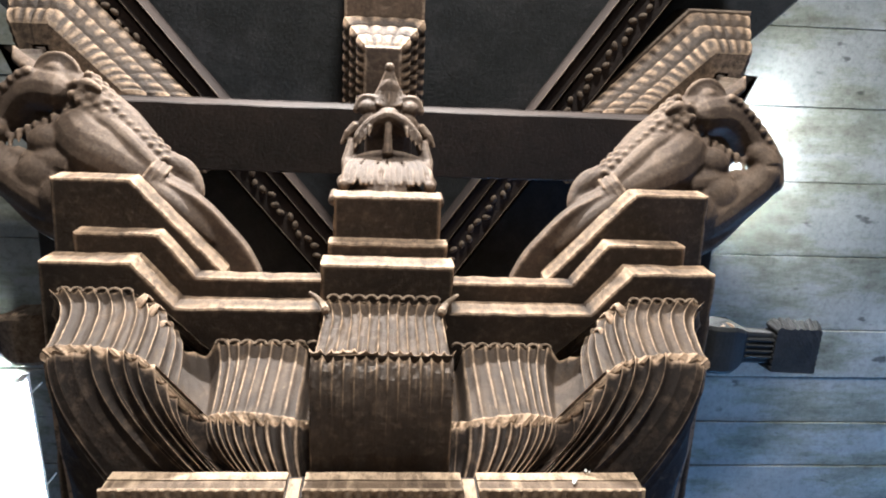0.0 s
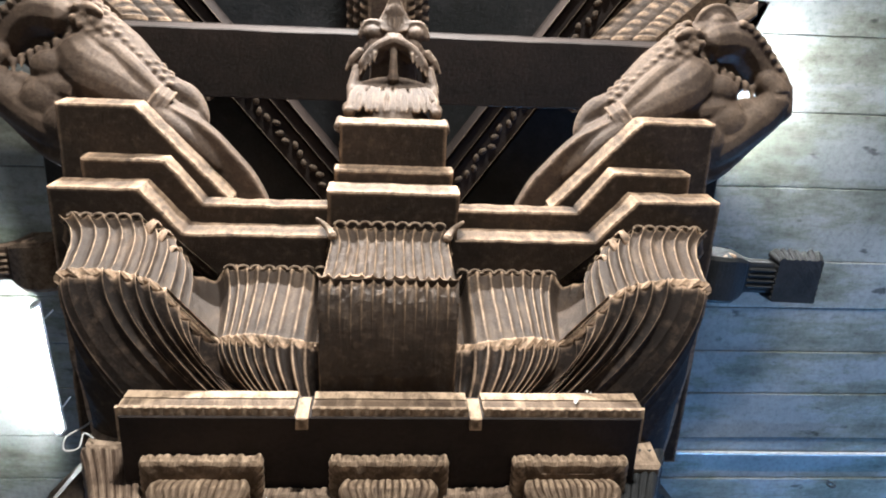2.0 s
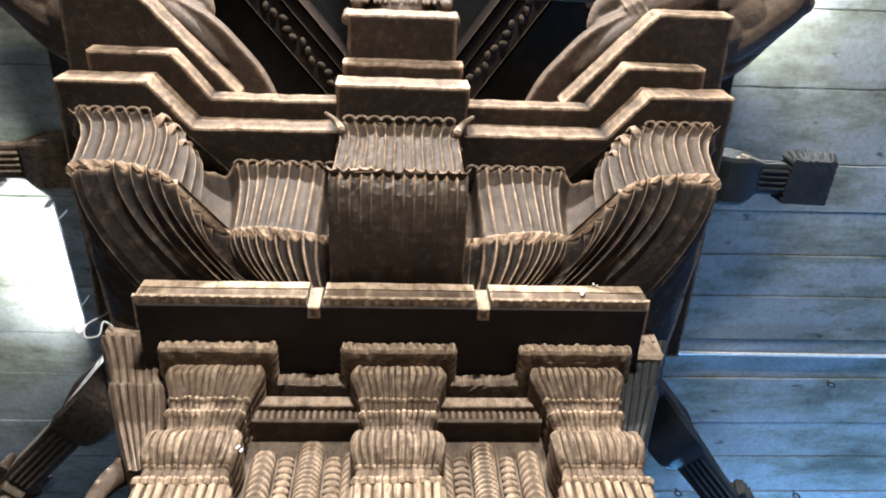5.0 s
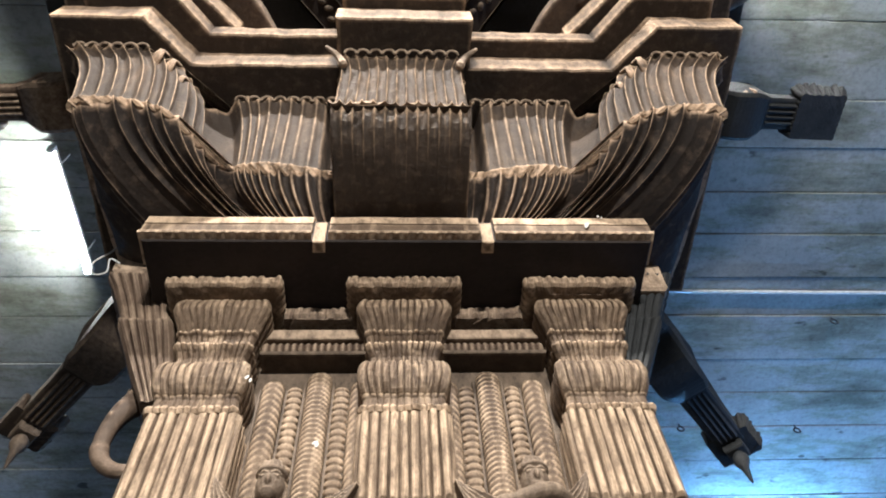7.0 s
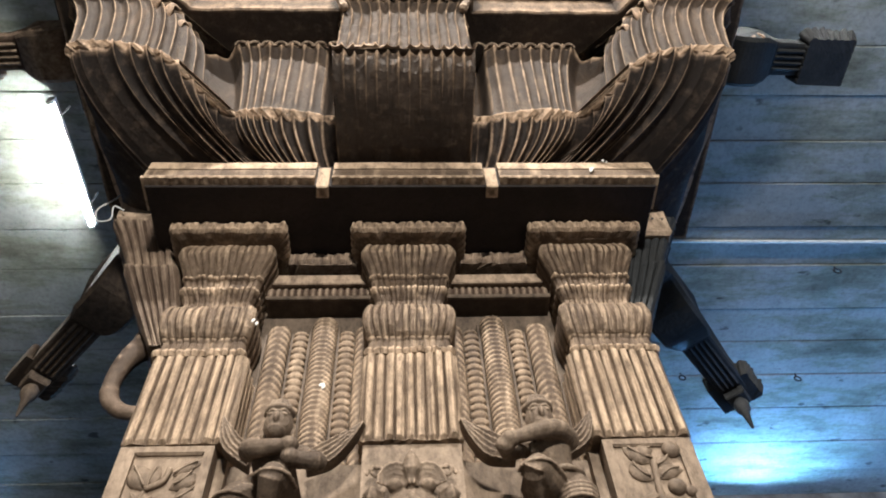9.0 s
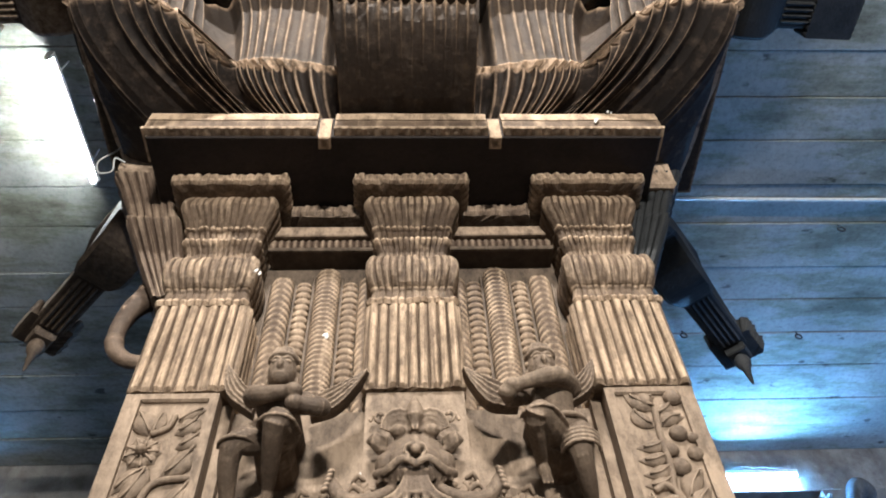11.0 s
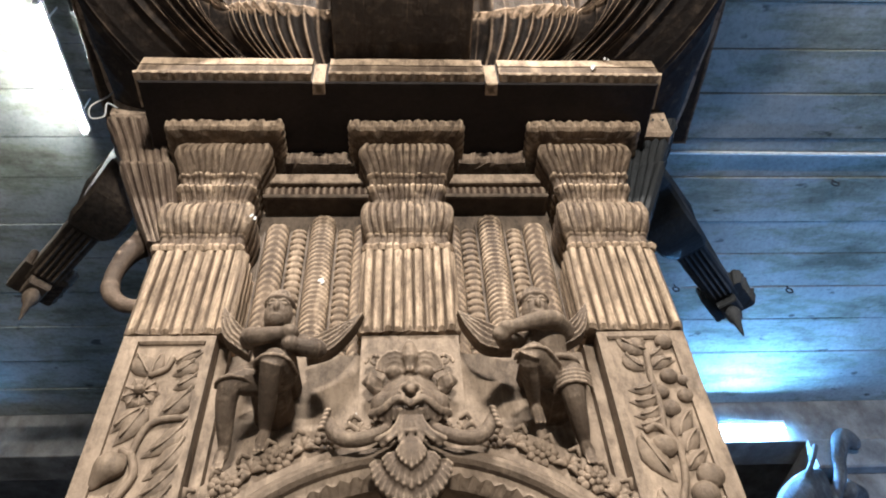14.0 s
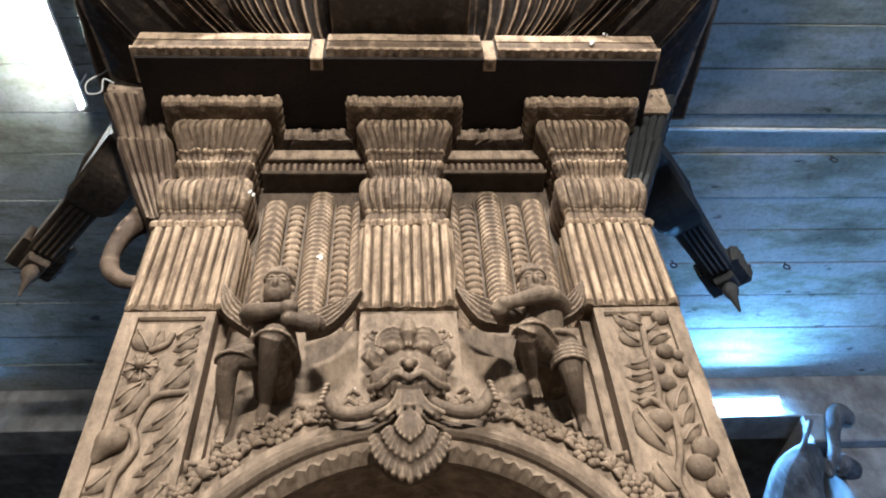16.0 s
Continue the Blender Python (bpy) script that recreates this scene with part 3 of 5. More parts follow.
# ---- lower body: posts with framed reliefs, spandrel, arch ----
for s in (-1, 1):
    bm = bmesh.new()
    prism(bm, [(s * x, y) for x, y in ((0.513, 1.854), (0.75, 1.854), (0.75, 2.4), (0.513, 2.4))], 0, 2.714, 0.004)
    part("post", bm, POST, pillar)
    for x0, x1, z0, z1 in ((0.71, 0.752, 0.0, 2.714), (0.511, 0.535, 0.0, 2.714), (0.535, 0.71, 2.685, 2.714)):
        bm = bmesh.new()
        box(bm, min(s * x0, s * x1), max(s * x0, s * x1), 1.842, 1.874, z0, z1, 0.006, 0.004)
        part("frame_border", bm, POST, pillar)
    bm = bmesh.new()
    box(bm, min(s * 0.485, s * 0.512), max(s * 0.485, s * 0.512), 1.9, 2.4, 0, 2.72, 0.004, 0.003)
    part("jamb", bm, POST, pillar)
ARCH_Z, ARCH_R = 1.754, 0.50
bm = bmesh.new()
cols = []
for i in range(61):
    x = -0.49 + 0.98 * i / 60
    zl = ARCH_Z + math.sqrt(max(0.0, (ARCH_R + 0.02) ** 2 - x * x))
    cols.append([(x, 1.93, zl), (x, 1.93, 2.71), (x, 2.36, 2.71), (x, 2.36, zl)])
skin(bm, cols)
part("spandrel", bm, POST, pillar)
bm = bmesh.new()
box(bm, -0.128, 0.135, 1.852, 1.95, 2.33, 2.713, 0.004, 0.003)
part("center_band", bm, POST, pillar)


def arch_ring(name, sec, wave=None):
    """A moulding run round the arch; sec: radius and y of its section."""
    bm = bmesh.new()
    loops = []
    n = 150
    for i in range(n + 1):
        a = math.pi * (0.04 + 0.92 * i / n)
        k = wave(i / n) if wave else 0.0
        loops.append([((ARCH_R + r + k * w) * math.cos(a), y - 0.3 * k * w, ARCH_Z + (ARCH_R + r + k * w) * math.sin(a)) for r, y, w in sec])
    skin(bm, loops)
    return part(name, bm, POST, pillar)


arch_ring("arch_soffit", [(0.0, 1.86, 0), (0.0, 1.96, 0), (0.045, 1.96, 0), (0.045, 1.83, 0), (0.02, 1.83, 1)], lambda u: 0.006 * math.sin(90 * math.pi * u))
arch_ring("arch_torus", [(0.04 + 0.022 + 0.022 * math.cos(q), 1.83 - 0.026 * math.sin(q), 0) for q in (math.pi * 2 * k / 12 for k in range(12))])
arch_ring("arch_fillet", [(0.084, 1.85, 0), (0.084, 1.825, 0), (0.104, 1.825, 0), (0.104, 1.85, 0)])
arch_ring("arch_band", [(0.1, 1.95, 0), (0.1, 1.855, 0), (0.19, 1.85, 0), (0.19, 1.95, 0)])
bm = bmesh.new()
rng = random.Random(7)
for i in range(29):
    a = math.pi * (0.06 + 0.88 * i / 28)
    o = Vector((math.cos(a), 0, math.sin(a)))
    t = Vector((-o.z, 0, o.x))
    c = Vector((0, 1.848, ARCH_Z)) + o * (ARCH_R + 0.15)
    if i % 2:
        # rosette of two rings of petals
        for ring, (r, n, w) in enumerate(((0.026, 9, 0.0105), (0.013, 6, 0.008))):
            for k in range(n):
                q = 2 * math.pi * k / n + 0.4 * rng.random()
                blob(bm, c + (o * math.cos(q) + t * math.sin(q)) * r + Vector((0, -0.007 * ring - 0.002, 0)), (w * 1.25, 0.009, w), (0, -math.degrees(a + q), 0), 8, 6)
        blob(bm, c + Vector((0, -0.016, 0)), (0.007, 0.008, 0.007), segs=8, rings=6)
    else:
        # leaves that curl to both sides between the rosettes
        for e in (-1, 1):
            for k in range(3):
                d = (o * (0.75 - 0.6 * k) + t * (e * (0.5 + 0.3 * k))).normalized()
                tube(bm, [c + d * 0.004, c + d * 0.018 + Vector((0, -0.011, 0)), c + d * 0.036], [0.006, 0.0095, 0.002], 8, 0.8)
    tube(bm, [c + o * 0.038 - t * 0.014, c + o * 0.05 + Vector((0, -0.008, 0)), c + o * 0.038 + t * 0.014], [0.005, 0.009, 0.005], 8)
part("arch_foliage", bm, POST, pillar, smooth=True)


# ---- carved figures: each is one plain fused mesh ----
def carve(name, bm, material, voxel, label, category, group="", smooth_steps=2):
    ob = part(name, bm, material, smooth=True)
    r = ob.modifiers.new("fuse", "REMESH")
    r.mode, r.voxel_size, r.use_smooth_shade = "VOXEL", voxel, True
    if smooth_steps:
        sm = ob.modifiers.new("soften", "SMOOTH")
        sm.factor, sm.iterations = 0.5, smooth_steps
    return tagged(ob, label, category, group)


def corner_lion(s):
    """A crouching yali that leans out over the corner of the corbel."""
    bm = bmesh.new()
    # waist, belly, chest
    tube(bm, curve_pts([(0.95, 0.93, 5.1), (1.06, 0.88, 5.1), (1.24, 0.80, 5.14), (1.42, 0.71, 5.2), (1.52, 0.6, 5.28)], 5), [0.06, 0.07, 0.078, 0.082, 0.084, 0.084, 0.09, 0.1, 0.112, 0.122, 0.13, 0.138, 0.145, 0.15, 0.152, 0.15, 0.146, 0.142, 0.136, 0.13, 0.125], 14)
    # three collar rings at the waist
    for k in range(3):
        o = Vector((0.03 * k - 0.01, -0.016 * k, -0.014))
        tube(bm, [Vector(p) + o for p in ((1.17, 0.95, 5.05), (1.135, 0.9, 5.005), (1.09, 0.835, 5.0), (1.055, 0.785, 5.04), (1.045, 0.76, 5.11))], 0.0125, 8)
    # haunch: a leaf with a flat underside and an upright rim
    leaf_plan = curve_pts([(0.6, 1.25, 0), (0.66, 1.13, 0), (0.74, 1.03, 0), (0.86, 0.905, 0), (0.98, 0.835, 0), (1.07, 0.795, 0)], 4) + curve_pts([(1.13, 0.87, 0), (1.02, 1.02, 0), (0.86, 1.16, 0), (0.72, 1.27, 0)], 4)
    skin(bm, [[(p.x + d, p.y + d, z0 + up * (p.x - 0.6)) for p in leaf_plan] for z0, up, d in ((4.962, 0.09, 0.012), (4.967, 0.09, 0.0), (5.03, 0.09, 0.0), (5.1, 0.12, 0.02))])
    tube(bm, curve_pts([(1.1, 0.86, 5.02), (1.0, 0.93, 4.995), (0.9, 1.02, 4.985), (0.82, 1.1, 4.985)], 4), [0.06, 0.062, 0.063, 0.063, 0.062, 0.06, 0.055, 0.05, 0.045, 0.038, 0.03, 0.02, 0.01], 12)
    # upper body, arm and mane
    tube(bm, curve_pts([(1.1, 0.85, 5.2), (1.25, 0.68, 5.28), (1.42, 0.55, 5.36), (1.58, 0.45, 5.4)], 4), [0.07, 0.08, 0.09, 0.1, 0.11, 0.115, 0.12, 0.12, 0.12, 0.115, 0.11, 0.11, 0.11], 12)
    tube(bm, curve_pts([(1.08, 0.79, 5.08), (1.2, 0.69, 5.13), (1.33, 0.6, 5.2), (1.44, 0.55, 5.24)], 4), [0.03, 0.036, 0.042, 0.046, 0.05, 0.052, 0.054, 0.054, 0.054, 0.052, 0.05, 0.048, 0.046], 10)
    rng = random.Random(3)
    for i in range(12):
        for j in range(5):
            w = (i + 0.5 * (j % 2)) / 11.5
            q = math.radians(-12 + 21 * j)
            r = 0.112 + 0.022 * w
            blob(bm, (1.14 + 0.42 * w - 0.64 * r * math.cos(q), 0.815 - 0.345 * w - 0.77 * r * math.cos(q), 5.225 + 0.155 * w - r * math.sin(q)), (0.034, 0.028, 0.017), (0, 28, -35), 8, 6)
    # folded knee behind, tapering back along the haunch
    tube(bm, curve_pts([(1.13, 0.79, 5.2), (1.05, 0.78, 5.22), (0.97, 0.83, 5.2), (0.91, 0.91, 5.15)], 4), [0.045, 0.055, 0.062, 0.066, 0.068, 0.067, 0.064, 0.06, 0.054, 0.046, 0.038, 0.028, 0.016], 12)
    # head with brow, eye, ear, open jaws and teeth
    blob(bm, (1.62, 0.48, 5.4), (0.2, 0.16, 0.11), (0, 10, -35))
    blob(bm, (1.52, 0.54, 5.36), (0.11, 0.1, 0.1))
    blob(bm, (1.635, 0.35, 5.345), (0.05, 0.045, 0.045))
    for k in range(2):
        r = 0.07 + 0.03 * k
        tube(bm, [(1.635 + r * math.cos(q), 0.37 - r * math.sin(q), 5.37 + 0.012 * k) for q in (math.pi * (0.05 + 0.9 * m / 8) for m in range(9))], 0.017, 8)
    # pointed leaf ear and a horn
    tube(bm, [(1.72, 0.38, 5.41), (1.79, 0.33, 5.43), (1.84, 0.3, 5.45), (1.87, 0.24, 5.46)], [0.03, 0.06, 0.05, 0.01], 10, 0.5)
    tube(bm, [(1.78, 0.44, 5.39), (1.86, 0.44, 5.4), (1.9, 0.42, 5.42)], [0.03, 0.022, 0.01], 8)
    # cheek locks
    for k in range(5):
        tube(bm, curve_pts([(1.54 - 0.012 * k, 0.42 + 0.045 * k, 5.3), (1.45 - 0.015 * k, 0.4 + 0.05 * k, 5.27), (1.38 - 0.012 * k, 0.43 + 0.05 * k, 5.25)], 3), [0.028, 0.028, 0.027, 0.026, 0.022, 0.016, 0.006], 8)
    # roof of the mouth and the thick upper jaw
    blob(bm, (1.7, 0.6, 5.36), (0.17, 0.15, 0.05), (0, 0, -20))
    tube(bm, curve_pts([(1.6, 0.45, 5.33), (1.74, 0.45, 5.34), (1.86, 0.54, 5.33), (1.95, 0.66, 5.28), (1.96, 0.76, 5.22)], 4), [0.1, 0.105, 0.108, 0.108, 0.106, 0.104, 0.102, 0.1, 0.097, 0.094, 0.092, 0.09, 0.088, 0.086, 0.084, 0.08, 0.075], 12)
    for k in range(9):
        u = k / 8
        a = Vector((1.7 + 0.27 * u, 0.37 + 0.3 * u ** 1.4, 5.29 - 0.05 * u))
        blob(bm, a + Vector((0.035, -0.02, 0)), (0.03, 0.026, 0.034), segs=8, rings=6)
    for k in range(6):
        u = k / 5
        a = Vector((1.62 + 0.2 * u, 0.55 + 0.1 * u, 5.26 - 0.02 * u))
        tube(bm, [a, a + Vector((-0.004, 0.035, -0.02)), a + Vector((-0.006, 0.06, -0.04))], [0.02, 0.014, 0.003], 6)
    # curled tongue
    tube(bm, curve_pts([(1.55, 0.53, 5.25), (1.54, 0.6, 5.21), (1.6, 0.66, 5.18), (1.64, 0.74, 5.15), (1.62, 0.8, 5.12)], 4), [0.026] * 17, 8)
    blob(bm, (1.47, 0.66, 5.2), (0.1, 0.09, 0.09))
    # heavy lower jaw, reaching back to the plate
    tube(bm, curve_pts([(1.47, 0.99, 5.06), (1.6, 0.95, 5.11), (1.75, 0.87, 5.16), (1.88, 0.78, 5.19), (1.93, 0.68, 5.21), (1.87, 0.61, 5.25)], 4), [0.1, 0.104, 0.106, 0.107, 0.107, 0.106, 0.105, 0.104, 0.102, 0.1, 0.098, 0.095, 0.092, 0.088, 0.084, 0.08, 0.076, 0.072, 0.068, 0.063, 0.056], 14)
    blob(bm, (1.52, 0.92, 5.06), (0.12, 0.12, 0.09))
    blob(bm, (1.62, 0.86, 5.12), (0.16, 0.12, 0.08), (0, 0, -35))
    blob(bm, (1.97, 0.76, 5.2), (0.06, 0.06, 0.06))
    tube(bm, curve_pts([(1.5, 1.08, 5.0), (1.66, 1.04, 5.1), (1.82, 0.92, 5.17), (1.97, 0.8, 5.2)], 4), [0.05, 0.05, 0.05, 0.048, 0.046, 0.045, 0.044, 0.043, 0.042, 0.04, 0.038, 0.034, 0.028], 10)
    for i in range(6):
        u = i / 5
        blob(bm, (1.8 + 0.16 * u, 0.78 + 0.03 * math.sin(5 * u), 5.2 + 0.03 * math.sin(9 * u)), (0.045, 0.045, 0.05), segs=8, rings=6)
    blob(bm, (1.63, 0.68, 5.2), (0.1, 0.09, 0.08))
    blob(bm, (1.78, 0.76, 5.2), (0.07, 0.06, 0.05))
    tube(bm, [(1.5, 0.78, 5.13), (1.62, 0.76, 5.14), (1.72, 0.76, 5.17)], [0.07, 0.06, 0.05], 10)
    if s < 0:
        bm.transform(Matrix.Diagonal((-1, 1, 1, 1)))
    return carve("lion_statue", bm, LION, 0.009, "crouching carved stone yali lion leaning out from the corbel corner", "statue", "corner lions")


corner_lion(1)
corner_lion(-1)

# the middle lion: mane, gaping mouth, eyes under crest
bm = bmesh.new()
cx = -0.012
blob(bm, (cx, 0.93, 5.03), (0.215, 0.18, 0.13))
for e in (-1, 1):
    tube(bm, [(cx + e * 0.19, 0.76, 5.1), (cx + e * 0.2, 0.72, 5.2), (cx + e * 0.17, 0.64, 5.28)], [0.03, 0.03, 0.035], 8)
    blob(bm, (cx + e * 0.09, 0.555, 5.335), (0.065, 0.06, 0.055))
tube(bm, [(cx, 1.25, 4.97), (cx, 1.15, 5.15), (cx, 1.05, 5.36)], [0.19, 0.18, 0.16], 14)
tube(bm, [(cx, 1.05, 5.4), (cx, 0.8, 5.42), (cx, 0.62, 5.42)], [0.13, 0.13, 0.12], 14)
for i in range(16):
    x = -0.2 + 0.4 * i / 15
    w = 0.006 * math.sin(2.4 * i)
    tube(bm, curve_pts([(cx + x * 1.04 + w, 0.79, 4.955), (cx + x - w, 0.75, 5.03), (cx + x * 0.93 + w, 0.722, 5.11), (cx + x * 0.76, 0.707, 5.19)], 3), [0.008, 0.012, 0.0145, 0.0155, 0.0155, 0.0145, 0.013, 0.012, 0.01, 0.008], 8)
for s in (-1, 1):
    tube(bm, [(cx + s * 0.2, 0.8, 4.96), (cx + s * 0.21, 0.79, 5.03), (cx + s * 0.2, 0.78, 5.09)], [0.03, 0.03, 0.022], 8)
    tube(bm, [(cx + s * 0.24, 0.86, 4.9), (cx + s * 0.245, 0.84, 5.0)], [0.03, 0.02], 8)
tube(bm, curve_pts([(cx - 0.18, 0.72, 5.2), (cx - 0.08, 0.69, 5.21), (cx, 0.685, 5.215), (cx + 0.08, 0.69, 5.21), (cx + 0.18, 0.72, 5.2)], 4), 0.022, 8)
tube(bm, [(cx, 0.68, 5.2), (cx, 0.58, 5.24), (cx, 0.535, 5.27)], [0.028, 0.02, 0.02], 8)
for s in (-1, 1):
    tube(bm, curve_pts([(cx, 0.5, 5.285), (cx + s * 0.07, 0.53, 5.285), (cx + s * 0.13, 0.58, 5.27), (cx + s * 0.16, 0.62, 5.24)], 4), [0.036, 0.035, 0.034, 0.033, 0.032, 0.031, 0.03, 0.028, 0.026, 0.024, 0.022, 0.018, 0.012], 10)
    for k in range(4):
        u = k / 3
        tube(bm, [(cx + s * (0.09 + 0.06 * u), 0.555 + 0.06 * u, 5.25), (cx + s * (0.095 + 0.065 * u), 0.6 + 0.06 * u, 5.21)], [0.016, 0.004], 6)
    blob(bm, (cx + s * 0.105, 0.475, 5.37), (0.05, 0.046, 0.05))
    tube(bm, curve_pts([(cx + s * 0.03, 0.46, 5.36), (cx + s * 0.08, 0.425, 5.38), (cx + s * 0.14, 0.43, 5.39), (cx + s * 0.165, 0.49, 5.37)], 4), 0.02, 8)
    tube(bm, [(cx + s * 0.16, 0.56, 5.33), (cx + s * 0.2, 0.6, 5.31), (cx + s * 0.235, 0.65, 5.29)], [0.03, 0.026, 0.008], 8)
blob(bm, (cx, 0.56, 5.4), (0.13, 0.14, 0.09))
blob(bm, (cx, 0.49, 5.3), (0.05, 0.03, 0.03))
for s in (-1, 1):
    blob(bm, (cx + s * 0.022, 0.475, 5.295), (0.016, 0.014, 0.016))
for k in range(-3, 4):
    tube(bm, curve_pts([(cx + 0.018 * k, 0.47 - 0.006 * abs(k), 5.335), (cx + 0.024 * k, 0.42, 5.36 + 0.006 * abs(k)), (cx + 0.015 * k, 0.36, 5.4 + 0.004 * abs(k)), (cx + 0.007 * k, 0.295, 5.43)], 3), [0.008, 0.0085, 0.009, 0.009, 0.009, 0.0085, 0.008, 0.007, 0.006, 0.006], 6)
blob(bm, (cx, 0.41, 5.405), (0.055, 0.085, 0.032))
blob(bm, (cx, 0.275, 5.445), (0.026, 0.03, 0.024))
carve("lion_head_statue", bm, LION, 0.0065, "carved stone lion head with gaping mouth on the middle corbel", "statue", smooth_steps=1)


def winged_figure(s, pts, label):
    """A small winged attendant in high relief. pts: head, shoulders, wrists, hips, knees and feet in x, z."""
    bm = bmesh.new()
    P = {k: Vector((v[0], v[2] if len(v) > 2 else 1.76, v[1])) for k, v in pts.items()}
    hd = P["head"]
    blob(bm, hd, (0.037, 0.042, 0.05))
    blob(bm, hd + Vector((0, -0.02, -0.03)), (0.022, 0.022, 0.022))
    blob(bm, hd + Vector((0, -0.042, -0.008)), (0.0075, 0.013, 0.016), segs=8, rings=6)
    blob(bm, hd + Vector((0, -0.036, -0.031)), (0.014, 0.008, 0.0045), segs=8, rings=6)
    for e in (-1, 1):
        blob(bm, hd + Vector((e * 0.015, -0.034, 0.008)), (0.01, 0.007, 0.0045), segs=8, rings=6)
        blob(bm, hd + Vector((e * 0.037, 0.01, -0.014)), (0.007, 0.011, 0.022), segs=8, rings=6)
        tube(bm, [hd + Vector((e * 0.004, -0.039, 0.017)), hd + Vector((e * 0.016, -0.037, 0.022)), hd + Vector((e * 0.028, -0.027, 0.017))], 0.0035, 6)
    tube(bm, [hd + Vector((0.035 * math.cos(a), -0.04 * math.sin(a), 0.033)) for a in (math.pi * k / 8 for k in range(9))], 0.007, 6)
    blob(bm, hd + Vector((0, 0.006, 0.05)), (0.03, 0.033, 0.042))
    for e in range(-2, 3):
        tube(bm, [hd + Vector((0.013 * e, -0.03 + 0.003 * abs(e), 0.04)), hd + Vector((0.009 * e, -0.02, 0.066)), hd + Vector((0.002 * e, 0.0, 0.082))], 0.005, 6)
    mid = (P["sh1"] + P["sh2"]) / 2
    tube(bm, [mid + Vector((0, 0.01, -0.01)), hd + Vector((0, 0.01, -0.03))], [0.026, 0.02], 10)
    # trunk
    tube(bm, curve_pts([mid + Vector((0, 0.015, -0.005)), mid.lerp(P["hip"], 0.35) + Vector((0, 0, 0)), mid.lerp(P["hip"], 0.7), P["hip"]], 4), [0.042, 0.05, 0.054, 0.055, 0.052, 0.048, 0.044, 0.042, 0.042, 0.044, 0.046, 0.046, 0.042], 16, 0.85)
    for a, b2, c in (("sh1", "el1", "ha1"), ("sh2", "el2", "ha2")):
        blob(bm, P[a], (0.03, 0.03, 0.03))
        tube(bm, curve_pts([P[a], P[b2], P[c]], 5), [0.026, 0.027, 0.026, 0.025, 0.024, 0.023, 0.022, 0.021, 0.019, 0.017, 0.015], 14)
        blob(bm, P[c], (0.024, 0.022, 0.02))
        tube(bm, [P[a].lerp(P[b2], 0.55) + Vector((-0.03, 0, 0)), P[a].lerp(P[b2], 0.55) + Vector((0, -0.03, 0)), P[a].lerp(P[b2], 0.55) + Vector((0.03, 0, 0))], 0.006, 6)
    for a, b2 in (("kn1", "ft1"), ("kn2", "ft2")):
        hip = P["hip"] + Vector(((0.03 if P[a].x > P["hip"].x else -0.03), 0, 0))
        tube(bm, curve_pts([hip, P[a], P[b2] + Vector((0, 0.02, 0.03))], 5), [0.039, 0.04, 0.039, 0.036, 0.032, 0.029, 0.026, 0.024, 0.021, 0.017, 0.014], 14)
        tube(bm, [P[b2] + Vector((0, 0.02, 0.03)), P[b2] + Vector((0, 0.005, 0.0)), P[b2] + Vector((0, -0.012, -0.035))], [0.015, 0.017, 0.009], 8)
        for e in (-1, 0, 1):
            tube(bm, [P[b2] + Vector((0.008 * e, -0.008, -0.02)), P[b2] + Vector((0.01 * e, -0.016, -0.045))], [0.006, 0.004], 6)
        for k in range(4):
            c = hip.lerp(P[a], 0.3 + 0.16 * k)
            tube(bm, [c + Vector((0.046 * math.cos(q), -0.046 * math.sin(q), 0)) for q in (math.pi * j / 6 for j in range(7))], 0.005, 6)
    # necklace and sash
    tube(bm, [mid + Vector((0.04 * math.cos(q), -0.045, 0.01 - 0.035 * math.sin(q))) for q in (math.pi * j / 8 for j in range(9))], 0.006, 6)
    tube(bm, [P["hip"] + Vector((0.052 * math.cos(q), -0.05 * math.sin(q), 0.02)) for q in (math.pi * j / 8 for j in range(9))], 0.008, 6)
    # wings of layered feathers, a carved sheet that stands off the panel
    for root, tip, low in (("wr1", "wt1", "wl1"), ("wr2", "wt2", "wl2")):
        r, t, lw = P[root], P[tip], P[low]
        up = curve_pts([r + Vector((0, 0, 0.012)), r.lerp(t, 0.5) + Vector((0, 0, -0.004)), t], 12)
        dn = curve_pts([r + Vector((0, 0, -0.045)), lw, lw.lerp(t, 0.55) - (r - lw) * 0.12, t], 8)
        sheet = []
        for k, (a, c) in enumerate(zip(up, dn)):
            u = k / 24
            lo = []
            for q in range(25):
                v = q / 24
                p = a.lerp(c, v)
                step = (v * 4.0) % 1.0
                barb = abs(math.sin(math.pi * (u * 9 + 0.5 * math.floor(v * 4))))
                lo.append((p.x, p.y - 0.004 - 0.012 * (1 - step) - 0.004 * barb * (1 - step) - 0.012 * math.sin(math.pi * u), p.z))
            lo += [(c.x, c.y + 0.022, c.z), (a.x, a.y + 0.022, a.z)]
            sheet.append(lo)
        skin(bm, sheet)
        tube(bm, up, [0.012 - 0.0003 * k for k in range(len(up))], 8)
    # stone stock that ties the body to the panel
    tube(bm, [P["hip"] + Vector((0, 0.02, 0)), P["hip"] + Vector((0, 0.19, 0))], [0.05, 0.055], 10)
    tube(bm, [mid + Vector((0, 0.02, -0.02)), mid + Vector((0, 0.19, -0.02))], [0.05, 0.055], 10)
    return carve("winged_figure_statue", bm, FIGURE, 0.0026, label, "statue", "winged figures", 1)


